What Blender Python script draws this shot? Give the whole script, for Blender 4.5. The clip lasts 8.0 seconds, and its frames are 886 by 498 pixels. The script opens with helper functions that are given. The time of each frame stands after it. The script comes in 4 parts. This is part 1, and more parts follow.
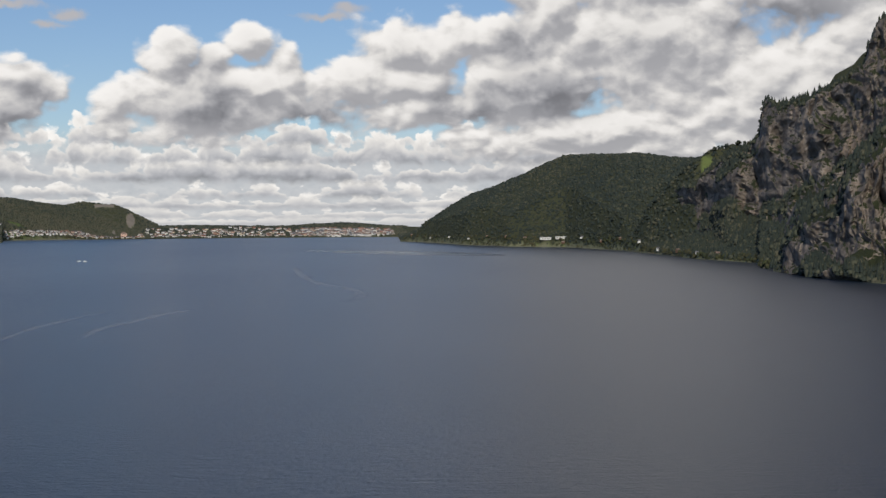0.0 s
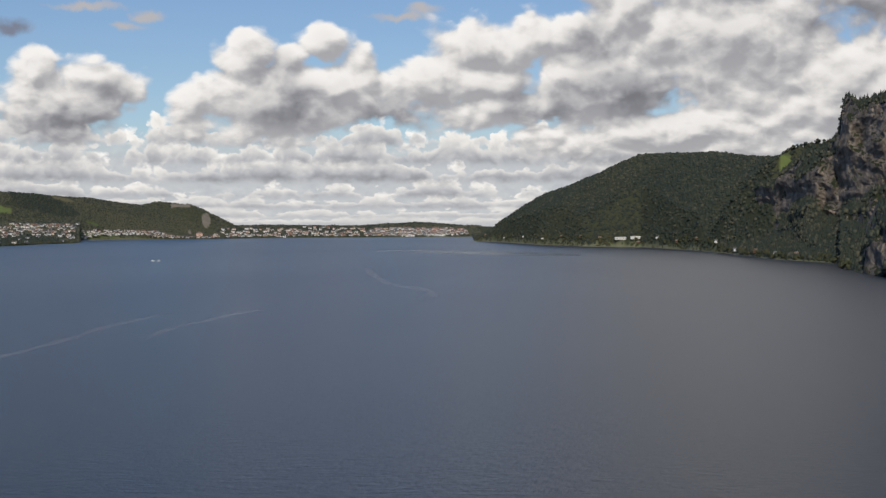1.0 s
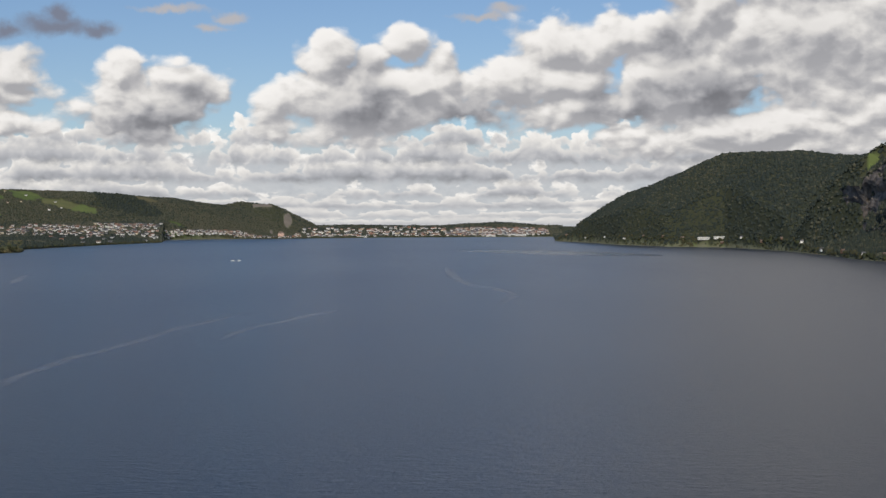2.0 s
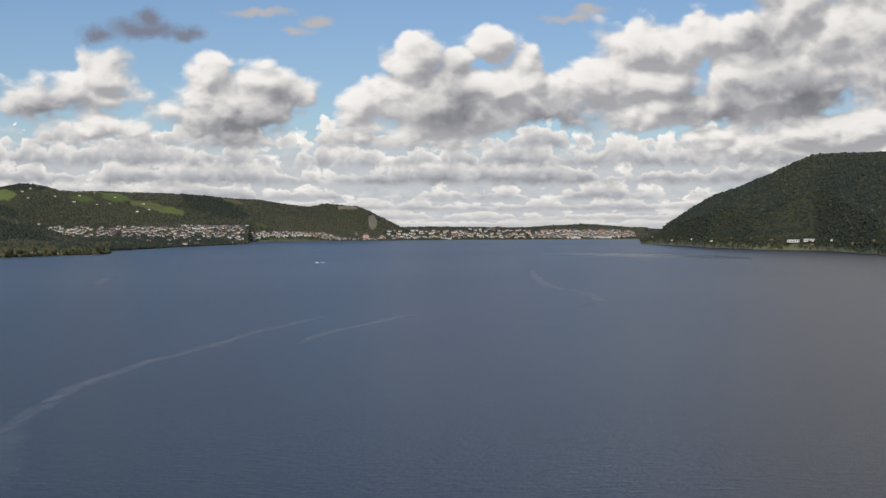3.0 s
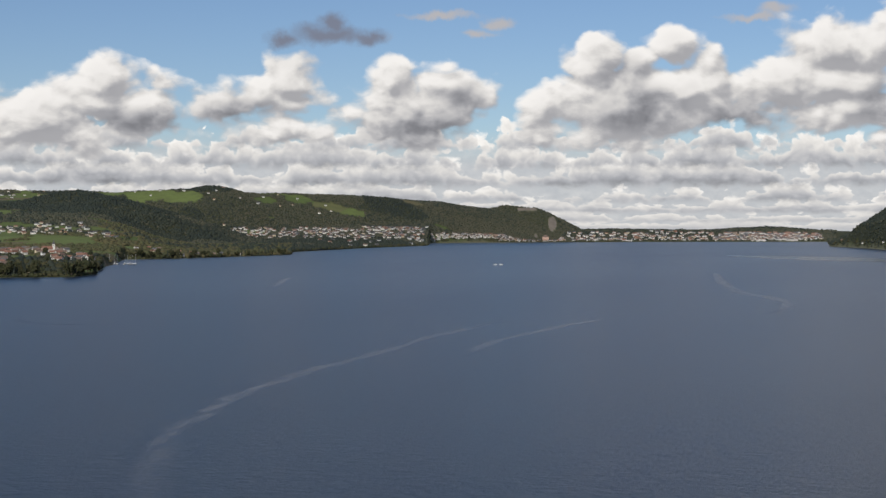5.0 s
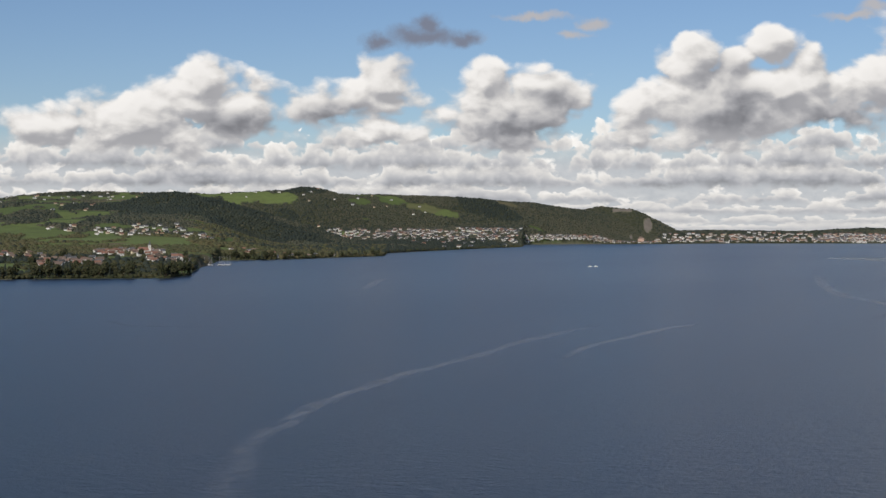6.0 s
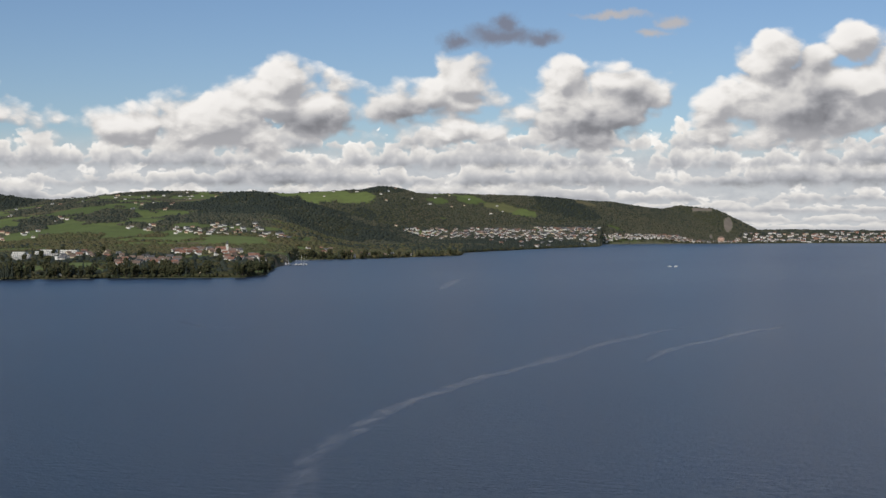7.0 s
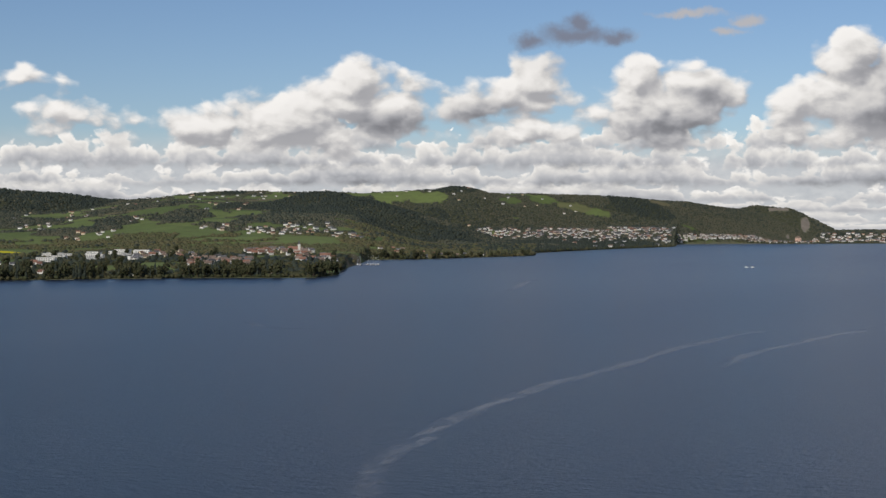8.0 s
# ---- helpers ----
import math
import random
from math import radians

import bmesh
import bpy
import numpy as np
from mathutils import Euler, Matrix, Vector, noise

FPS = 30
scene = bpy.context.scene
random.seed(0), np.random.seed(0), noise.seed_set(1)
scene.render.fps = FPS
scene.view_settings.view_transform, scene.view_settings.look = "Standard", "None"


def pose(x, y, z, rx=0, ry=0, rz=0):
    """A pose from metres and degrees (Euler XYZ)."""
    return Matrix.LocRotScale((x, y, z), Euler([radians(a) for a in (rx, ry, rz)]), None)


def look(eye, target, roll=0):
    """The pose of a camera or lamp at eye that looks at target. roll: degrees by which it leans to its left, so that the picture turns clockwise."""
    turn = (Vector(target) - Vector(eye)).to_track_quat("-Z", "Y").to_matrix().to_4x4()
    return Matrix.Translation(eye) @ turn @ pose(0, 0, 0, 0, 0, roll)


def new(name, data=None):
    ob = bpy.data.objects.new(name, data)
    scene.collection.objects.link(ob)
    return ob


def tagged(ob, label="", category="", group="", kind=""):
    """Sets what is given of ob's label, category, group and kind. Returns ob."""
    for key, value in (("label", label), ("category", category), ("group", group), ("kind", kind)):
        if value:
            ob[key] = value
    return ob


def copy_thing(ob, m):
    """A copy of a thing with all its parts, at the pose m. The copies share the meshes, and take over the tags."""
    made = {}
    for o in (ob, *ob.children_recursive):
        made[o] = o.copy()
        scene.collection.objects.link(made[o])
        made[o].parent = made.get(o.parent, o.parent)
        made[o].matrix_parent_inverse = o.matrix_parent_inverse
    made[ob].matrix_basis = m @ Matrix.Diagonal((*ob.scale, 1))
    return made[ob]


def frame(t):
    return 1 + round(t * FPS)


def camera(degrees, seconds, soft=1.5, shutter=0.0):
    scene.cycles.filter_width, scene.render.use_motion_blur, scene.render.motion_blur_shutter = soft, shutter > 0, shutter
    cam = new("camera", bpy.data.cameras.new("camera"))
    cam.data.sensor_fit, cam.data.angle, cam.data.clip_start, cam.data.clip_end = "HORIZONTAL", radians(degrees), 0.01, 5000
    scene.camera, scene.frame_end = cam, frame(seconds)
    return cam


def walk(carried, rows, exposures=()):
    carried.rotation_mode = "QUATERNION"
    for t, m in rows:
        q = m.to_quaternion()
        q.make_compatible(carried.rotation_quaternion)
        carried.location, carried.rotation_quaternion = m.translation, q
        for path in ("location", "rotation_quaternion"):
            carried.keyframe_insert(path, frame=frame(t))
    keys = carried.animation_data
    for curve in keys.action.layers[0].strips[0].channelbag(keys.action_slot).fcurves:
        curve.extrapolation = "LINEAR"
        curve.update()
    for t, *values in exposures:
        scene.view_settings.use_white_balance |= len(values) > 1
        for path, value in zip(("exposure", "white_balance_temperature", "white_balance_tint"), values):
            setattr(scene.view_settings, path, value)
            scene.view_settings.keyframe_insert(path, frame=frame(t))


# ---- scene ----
# A long lake between wooded hills, seen from a drone that flies ahead and turns to its left.
EYE = 36.0
cam = camera(33.01, 8.0)
SCALE = 0.9
PATH = [
    (0.0, 0.00, 0.00, 39.98, 0.00, -0.93, -0.15),
    (0.5, 0.71, 6.92, 39.88, 1.31, -0.94, -0.15),
    (1.0, 1.16, 13.74, 39.79, 2.85, -0.93, -0.14),
    (1.5, 1.34, 20.46, 39.73, 4.39, -0.94, -0.13),
    (3.0, 0.40, 40.12, 39.62, 9.21, -0.84, -0.07),
    (3.5, -0.37, 46.52, 39.61, 10.90, -0.81, 0.00),
    (4.0, -1.34, 52.87, 39.61, 12.65, -0.79, 0.01),
    (4.5, -2.53, 59.16, 39.62, 14.33, -0.79, 0.04),
    (6.0, -7.17, 77.78, 39.69, 19.71, -0.73, 0.09),
    (6.5, -9.06, 83.92, 39.72, 21.32, -0.74, 0.09),
    (7.0, -11.09, 90.05, 39.76, 22.69, -0.76, 0.11),
    (7.5, -13.26, 96.16, 39.79, 24.07, -0.74, 0.15),
    (8.0, -15.57, 102.27, 39.82, 25.49, -0.77, 0.13),
]
walk(cam, [(t, pose(x * SCALE, y * SCALE, z * SCALE, 90 + pitch, -roll, yaw)) for t, x, y, z, yaw, pitch, roll in PATH])

# ---------------------------------------------------------------- light
SUN_TURN, SUN_HEIGHT = 184.0, 31.0   # degrees clockwise from straight ahead, and above the horizon
sun_data = bpy.data.lights.new("sun", "SUN")
sun_data.energy, sun_data.angle, sun_data.color = 2.6, radians(0.6), (1.0, 0.93, 0.82)
sun = new("sun", sun_data)
_a, _h = radians(SUN_TURN), radians(SUN_HEIGHT)
SUN_DIR = Vector((math.sin(_a) * math.cos(_h), math.cos(_a) * math.cos(_h), math.sin(_h)))
sun.matrix_world = look((SUN_DIR * 900)[:], (0, 0, 0))


class Nodes:
    """Short ways to write node trees."""

    def __init__(self, tree):
        self.t = tree

    def n(self, kind, **settings):
        node = self.t.nodes.new(kind)
        for key, value in settings.items():
            setattr(node, key, value)
        return node

    def put(self, socket, value):
        if isinstance(value, bpy.types.NodeSocket):
            self.t.links.new(value, socket)
        elif value is not None:
            socket.default_value = value

    def math(self, op, a, b=None, c=None, clamp=False):
        node = self.n("ShaderNodeMath", operation=op, use_clamp=clamp)
        for s, v in zip(node.inputs, (a, b, c)):
            self.put(s, v)
        return node.outputs[0]

    def vec(self, op, a, b=None, c=None):
        node = self.n("ShaderNodeVectorMath", operation=op)
        for s, v in zip(node.inputs, (a, b, c)):
            self.put(s, v)
        return node.outputs["Value" if op in ("LENGTH", "DOT_PRODUCT", "DISTANCE") else "Vector"]

    def scale(self, a, f):
        node = self.n("ShaderNodeVectorMath", operation="SCALE")
        self.put(node.inputs[0], a)
        self.put(node.inputs["Scale"], f)
        return node.outputs[0]

    def noise(self, vec, scale, detail=4.0, rough=0.55, out="Fac", dist=0.0, lac=2.0):
        node = self.n("ShaderNodeTexNoise")
        self.put(node.inputs["Vector"], vec)
        for k, v in (("Scale", scale), ("Detail", detail), ("Roughness", rough), ("Distortion", dist), ("Lacunarity", lac)):
            self.put(node.inputs[k], v)
        return node.outputs[out]

    def voronoi(self, vec, scale, feature="F1", detail=0.0, out="Distance", smooth=0.6, rough=0.5):
        node = self.n("ShaderNodeTexVoronoi", feature=feature)
        self.put(node.inputs["Vector"], vec)
        self.put(node.inputs["Scale"], scale)
        self.put(node.inputs["Detail"], detail)
        self.put(node.inputs["Roughness"], rough)
        if feature == "SMOOTH_F1":
            self.put(node.inputs["Smoothness"], smooth)
        return node.outputs[out]

    def step(self, value, a, b, lo=0.0, hi=1.0, kind="SMOOTHSTEP"):
        node = self.n("ShaderNodeMapRange", interpolation_type=kind)
        for s, v in zip(node.inputs, (value, a, b, lo, hi)):
            self.put(s, v)
        return node.outputs[0]

    def mix(self, f, a, b, blend="MIX"):
        node = self.n("ShaderNodeMix", data_type="RGBA", blend_type=blend)
        self.put(node.inputs[0], f)
        for s, v in ((node.inputs[6], a), (node.inputs[7], b)):
            self.put(s, (*v, 1.0) if isinstance(v, tuple) and len(v) == 3 else v)
        return node.outputs[2]


# Clouds in degrees: to the right of straight ahead, above the horizon, half width, half height.
CLOUDS = [
    # tall cumulus over the far town
    (-7.35, 6.75, 0.95, 0.85), (-8.6, 6.2, 1.1, 0.9), (-10.3, 6.2, 1.3, 1.1), (-9.4, 4.7, 3.3, 1.6), (-12.4, 4.4, 0.95, 0.9),
    (-5.9, 5.75, 0.8, 0.75), (-6.5, 5.2, 1.5, 1.3),
    # cumulus left of it
    (-18.0, 5.65, 1.15, 0.9), (-16.4, 5.55, 0.95, 0.75), (-17.4, 4.4, 2.7, 1.15), (-15.1, 5.1, 0.9, 0.6),
    # row of small cumuli
    (-22.1, 5.7, 0.95, 0.8), (-22.9, 5.0, 1.6, 0.7), (-24.7, 4.8, 1.3, 0.75), (-26.6, 5.4, 0.8, 0.4), (-22.7, 3.6, 2.1, 0.6),
    # cumulus over the farmland
    (-28.9, 5.6, 1.3, 1.15), (-30.6, 4.7, 1.2, 0.9), (-27.8, 4.4, 1.9, 1.0), (-31.2, 3.9, 2.6, 1.3), (-34.5, 3.9, 1.6, 0.75),
    (-40.1, 4.25, 1.05, 0.6), (-37.9, 3.8, 0.8, 0.4), (-41.2, 5.5, 0.7, 0.3),
    # great mass to the right
    (-3.4, 5.3, 2.3, 1.1), (-1.2, 6.5, 2.6, 1.3), (1.0, 7.1, 2.0, 0.9), (-0.8, 4.4, 3.2, 0.9), (4.2, 8.2, 1.5, 1.5), (3.4, 5.4, 3.0, 2.4),
    (8.0, 6.8, 5.0, 2.6), (7.0, 9.6, 5.0, 2.0), (13.0, 5.0, 5.0, 2.2), (14.0, 9.5, 5.0, 2.6), (6.0, 3.4, 6.0, 1.2), (18.5, 8.0, 5.0, 4.0), (10.0, 15.0, 8.0, 5.0), (9.0, 23.0, 9.0, 5.0),
    # filled middles
    (-9.0, 5.4, 2.6, 1.2), (-17.2, 5.0, 2.2, 1.0), (-2.0, 5.6, 3.0, 1.2), (-29.0, 4.6, 2.0, 1.0),
]
# Rows of flat-based clouds one behind the other: base, height, width of one heap, how much of the row is filled, where it ends on the left.
ROWS = [(0.0, 0.36, 3.4, 0.9, -70), (0.3, 0.42, 3.2, 0.8, -70), (0.66, 0.56, 3.2, 0.8, -66), (1.1, 0.78, 3.0, 0.82, -60), (1.7, 1.0, 2.9, 0.86, -53), (2.4, 1.2, 2.8, 0.80, -47), (3.1, 1.25, 2.9, 0.6, -38)]
GREY = [  # thick, shaded parts
    (-9.2, 5.6, 1.0, 1.1), (-8.6, 4.5, 2.0, 1.0), (-17.0, 3.9, 2.4, 0.8), (-15.2, 4.8, 0.9, 0.8), (2.9, 6.8, 1.3, 1.1), (4.4, 4.9, 3.0, 1.2),
    (-4.6, 4.0, 2.2, 0.9), (1.0, 4.6, 2.0, 0.9), (-27.3, 4.0, 2.2, 0.6), (12.5, 7.6, 3.0, 1.0),
    (-20.8, 7.4, 3.0, 1.4), (-24.0, 4.5, 2.0, 0.5),
]
THIN = [  # small dark cloud and torn wisps
    (-20.3, 7.85, 0.85, 0.6), (-22.2, 7.1, 0.9, 0.42), (-18.9, 7.25, 0.9, 0.42), (-20.5, 7.35, 2.1, 0.55),
    (-16.2, 8.1, 1.8, 0.22), (-14.0, 7.8, 0.9, 0.3), (-14.7, 7.4, 0.8, 0.22), (-3.6, 8.2, 1.0, 0.35), (-4.4, 7.9, 1.6, 0.22),
]


def blobs(k, p, rows, gain=None, fuse=0.12):
    """The field that is 1 in the middle of the nearest ellipse, 0 on its edge and below outside."""
    best = None
    for u, v, ru, rv in rows:
        q = k.vec("MULTIPLY_ADD", p, (1 / ru, 1 / rv, 0), (-u / ru, -v / rv, 0))
        d = k.vec("LENGTH", q)
        g = gain if gain else min(ru, rv, 1.6)
        d = k.math("MULTIPLY_ADD", d, -g, g)
        best = d if best is None else k.math("SMOOTH_MAX", best, d, fuse)
    return best


def cloud_group():
    tree = bpy.data.node_groups.new("cloud_thickness", "ShaderNodeTree")
    tree.interface.new_socket("Place", in_out="INPUT", socket_type="NodeSocketVector")
    tree.interface.new_socket("Thick", in_out="OUTPUT", socket_type="NodeSocketFloat")
    tree.interface.new_socket("Thin", in_out="OUTPUT", socket_type="NodeSocketFloat")
    k = Nodes(tree)
    p = k.n("NodeGroupInput").outputs[0]
    sep = k.n("ShaderNodeSeparateXYZ")
    k.put(sep.inputs[0], p)
    u, v = sep.outputs[0], sep.outputs[1]
    # towards the horizon the clouds lie closer in rows
    low = k.math("LOGARITHM", k.math("MULTIPLY_ADD", k.math("MAXIMUM", v, 0.0), 2.2, 1.0), 2.718)
    q = k.n("ShaderNodeCombineXYZ")
    k.put(q.inputs[0], k.math("MULTIPLY", u, 0.62))
    k.put(q.inputs[1], k.math("MULTIPLY_ADD", low, 1.1, k.math("MULTIPLY", v, 0.72)))
    q = q.outputs[0]
    w = k.vec("SUBTRACT", k.noise(q, 0.8, 4.0, 0.5, "Color"), (0.5, 0.5, 0.5))
    p1 = k.vec("MULTIPLY_ADD", w, (0.9, 0.7, 0), p)
    q1 = k.vec("MULTIPLY_ADD", w, (0.7, 0.7, 0), q)
    body = blobs(k, p1, CLOUDS)
    puff = k.voronoi(q1, 0.95, "SMOOTH_F1", 2.0, smooth=0.3, rough=0.45)
    puff = k.math("MULTIPLY_ADD", puff, -0.95, 0.98)
    fine = k.math("MULTIPLY_ADD", k.noise(q1, 1.5, 7.0, 0.6), 0.72, -0.36)
    thick = k.math("ADD", k.math("ADD", body, puff), fine)
    torn = k.vec("SUBTRACT", k.noise(p, 0.9, 5.0, 0.6, "Color"), (0.5, 0.5, 0.5))
    thin = blobs(k, k.vec("MULTIPLY_ADD", torn, (1.5, 0.9, 0), p), THIN, 0.9, 0.4)
    thin = k.math("ADD", thin, k.math("MULTIPLY", fine, 0.5))
    out = k.n("NodeGroupOutput")
    k.put(out.inputs[0], thick)
    k.put(out.inputs[1], thin)
    return tree


def build_world():
    world = bpy.data.worlds.new("sky")
    scene.world = world
    world.use_nodes = True
    tree = world.node_tree
    tree.nodes.clear()
    k = Nodes(tree)
    sky = k.n("ShaderNodeTexSky", sky_type="NISHITA", sun_disc=False)
    sky.sun_elevation, sky.sun_rotation = radians(SUN_HEIGHT), radians(SUN_TURN)
    sky.altitude, sky.air_density, sky.dust_density, sky.ozone_density = 450.0, 1.0, 0.3, 2.2
    blue = k.vec("MULTIPLY", sky.outputs[0], (0.061, 0.0665, 0.078))
    way = k.n("ShaderNodeTexCoord").outputs["Generated"]
    sep = k.n("ShaderNodeSeparateXYZ")
    k.put(sep.inputs[0], way)
    u = k.math("MULTIPLY", k.math("ARCTAN2", sep.outputs[0], sep.outputs[1]), 180 / math.pi)
    v = k.math("MULTIPLY", k.math("ARCSINE", sep.outputs[2]), 180 / math.pi)
    p = k.n("ShaderNodeCombineXYZ")
    k.put(p.inputs[0], u)
    k.put(p.inputs[1], v)
    p = p.outputs[0]
    group = cloud_group()

    def thick_at(place):
        node = k.n("ShaderNodeGroup")
        node.node_tree = group
        k.put(node.inputs[0], place)
        return node.outputs
    here = thick_at(p)
    reach = k.step(v, 0.0, 5.0, 0.3, 1.0, "LINEAR")
    lit = thick_at(k.vec("ADD", p, k.scale((-0.20, 0.40, 0.0), reach)))
    slope = k.math("DIVIDE", k.math("SUBTRACT", here[0], lit[0]), k.math("POWER", reach, 0.6))
    bright = k.step(slope, -0.5, 0.6)
    grey = k.step(blobs(k, p, GREY, 1.0), -0.25, 0.75)
    grey = k.math("MULTIPLY", grey, k.step(k.noise(p, 0.8, 3.0), 0.3, 0.6, 0.35, 1.0))
    deep = k.step(here[0], 0.2, 2.2)
    value = k.math("MULTIPLY_ADD", bright, 0.50, 0.40)
    value = k.math("MULTIPLY", value, k.math("MULTIPLY_ADD", grey, -0.46, 1.0))
    value = k.math("MULTIPLY", value, k.math("MULTIPLY_ADD", deep, -0.18, 1.0))
    tone = k.mix(k.step(value, 0.15, 0.75), (0.97, 0.98, 1.07), (1.03, 1.0, 0.97))
    cloud = k.scale(tone, value)
    alpha = k.step(here[0], -0.04, 0.42)
    # the rows, farthest first
    rough = k.noise(k.vec("MULTIPLY", p, (1.0, 1.6, 0)), 1.5, 6.0, 0.6)
    # broken clouds over the rest of the sky
    plan = k.vec("MULTIPLY", way, (1.0, 1.0, 0.0))
    node = k.n("ShaderNodeVectorMath", operation="SCALE")
    k.put(node.inputs[0], plan)
    k.put(node.inputs["Scale"], k.math("DIVIDE", 1.0, k.math("MAXIMUM", sep.outputs[2], 0.08)))
    field = k.noise(node.outputs[0], 0.85, 6.0, 0.55)
    field = k.math("ADD", field, k.step(u, -45.0, 10.0, -0.05, 0.05))
    cover = k.math("MULTIPLY", k.step(field, 0.52, 0.64), k.step(v, 9.5, 15.0))
    colour = k.mix(cover, blue, k.mix(k.step(field, 0.5, 0.72), (0.66, 0.65, 0.64), (0.34, 0.34, 0.36)))
    veil = k.math("MULTIPLY", k.step(v, 3.9, 2.2), k.step(u, -52.0, -40.0, 0.6, 0.95))
    colour = k.mix(veil, colour, k.mix(rough, (0.38, 0.41, 0.46), (0.72, 0.72, 0.72)))
    for n, (base, tall, wide, full, end) in enumerate(ROWS):
        q = k.vec("MULTIPLY_ADD", p, (1 / wide, 0.25 / tall, 0), (7.7 * n + 3.1, 0.0, 2.3 * n))
        heap = k.noise(q, 1.0, 3.0, 0.5)
        q2 = k.vec("MULTIPLY_ADD", p, (3.0 / wide, 1.25 / tall, 0), (3.3 * n, 0.0, 5.9 * n))
        q2 = k.vec("ADD", q2, k.scale(k.noise(q2, 1.2, 3.0, 0.5, "Color"), 0.7))
        puff = k.voronoi(q2, 1.0, "SMOOTH_F1", 2.0, smooth=0.25)
        fill = k.math("MULTIPLY", k.step(u, end, end + 9.0), full)
        top = k.math("ADD", k.math("MULTIPLY_ADD", heap, 3.4, -2.0), k.math("MULTIPLY_ADD", fill, 1.9, k.math("MULTIPLY_ADD", puff, -1.15, 0.6)))
        high = k.math("MULTIPLY_ADD", v, 1 / tall, -base / tall)
        depth = k.math("SUBTRACT", k.math("MINIMUM", top, 1.1), high)
        depth = k.math("ADD", depth, k.math("MULTIPLY_ADD", rough, 0.5, -0.25))
        a = k.math("MULTIPLY", k.step(depth, 0.0, 0.22), k.step(k.math("MULTIPLY_ADD", rough, 0.7, high), 0.12, 0.5))
        tone = k.math("ADD", k.step(depth, 0.0, 0.8, 0.62, 0.28), k.step(high, 0.0, 0.55, 0.22, 0.42))
        tone = k.math("MULTIPLY_ADD", k.math("SUBTRACT", 0.45, puff), 0.30, tone)
        tone = k.math("MULTIPLY_ADD", rough, 0.3, k.math("ADD", tone, -0.15))
        far = max(0.0, 0.55 - 0.16 * n)
        tone = k.math("MULTIPLY_ADD", tone, 1 - far, 0.64 * far)
        warm = k.mix(k.step(tone, 0.35, 0.8), (0.96, 0.98, 1.05), (1.03, 1.0, 0.96))
        colour = k.mix(a, colour, k.scale(warm, tone))
    ragged = k.math("MULTIPLY", k.step(here[1], 0.0, 0.75), 0.85)
    shade = k.mix(k.step(u, -18.5, -17.5), (0.19, 0.19, 0.235), (0.50, 0.47, 0.46))
    colour = k.mix(alpha, colour, cloud)
    colour = k.mix(ragged, colour, shade)
    back = k.n("ShaderNodeBackground")
    k.put(back.inputs[0], colour)
    back.inputs[1].default_value = 1.0
    k.put(k.n("ShaderNodeOutputWorld").inputs[0], back.outputs[0])


build_world()

# ---------------------------------------------------------------- materials


def material(name):
    m = bpy.data.materials.new(name)
    m.use_nodes = True
    m.node_tree.nodes.clear()
    k = Nodes(m.node_tree)
    b = k.n("ShaderNodeBsdfPrincipled")
    k.put(k.n("ShaderNodeOutputMaterial").inputs[0], b.outputs[0])
    return m, k, b


def place(k):
    return k.n("ShaderNodeTexCoord").outputs["Object"]


def bump(k, b, height, strength, distance):
    node = k.n("ShaderNodeBump")
    node.inputs["Strength"].default_value = strength
    node.inputs["Distance"].default_value = distance
    k.put(node.inputs["Height"], height)
    k.put(b.inputs["Normal"], node.outputs[0])


def plain(name, colour, rough=0.6, metal=0.0, vary=0.15, scale=0.6, spec=0.4):
    m, k, b = material(name)
    g = k.noise(place(k), scale, 4.0)
    fine = k.noise(place(k), scale * 9, 2.0)
    f = k.math("ADD", k.math("MULTIPLY", g, 0.7), k.math("MULTIPLY", fine, 0.3))
    info = k.n("ShaderNodeObjectInfo").outputs["Random"]
    f = k.math("ADD", f, k.math("MULTIPLY_ADD", info, 0.8, -0.4))
    lo = tuple(c * (1 - vary) for c in colour)
    hi = tuple(min(1.0, c * (1 + vary)) for c in colour)
    k.put(b.inputs["Base Color"], k.mix(k.step(f, 0.1, 0.9, kind="LINEAR"), lo, hi))
    b.inputs["Roughness"].default_value, b.inputs["Metallic"].default_value = rough, metal
    b.inputs["Specular IOR Level"].default_value = spec
    return m


def water_material():
    m, k, b = material("lake_water")
    p = place(k)
    b.inputs["Base Color"].default_value = (0.008, 0.017, 0.040, 1)
    b.inputs["IOR"].default_value = 1.333
    wind = k.noise(k.vec("MULTIPLY", p, (0.0035, 0.0012, 1.0)), 1.0, 3.0)
    k.put(b.inputs["Roughness"], k.step(wind, 0.3, 0.7, 0.275, 0.30))
    big = k.noise(k.vec("MULTIPLY", p, (0.30, 0.62, 1.0)), 1.0, 3.0, 0.6)
    small = k.noise(k.vec("MULTIPLY", p, (1.1, 2.3, 1.0)), 1.0, 4.0, 0.65)
    h = k.math("ADD", k.math("MULTIPLY", big, 0.9), k.math("MULTIPLY", small, 0.5))
    bump(k, b, h, 1.0, 0.23)
    return m


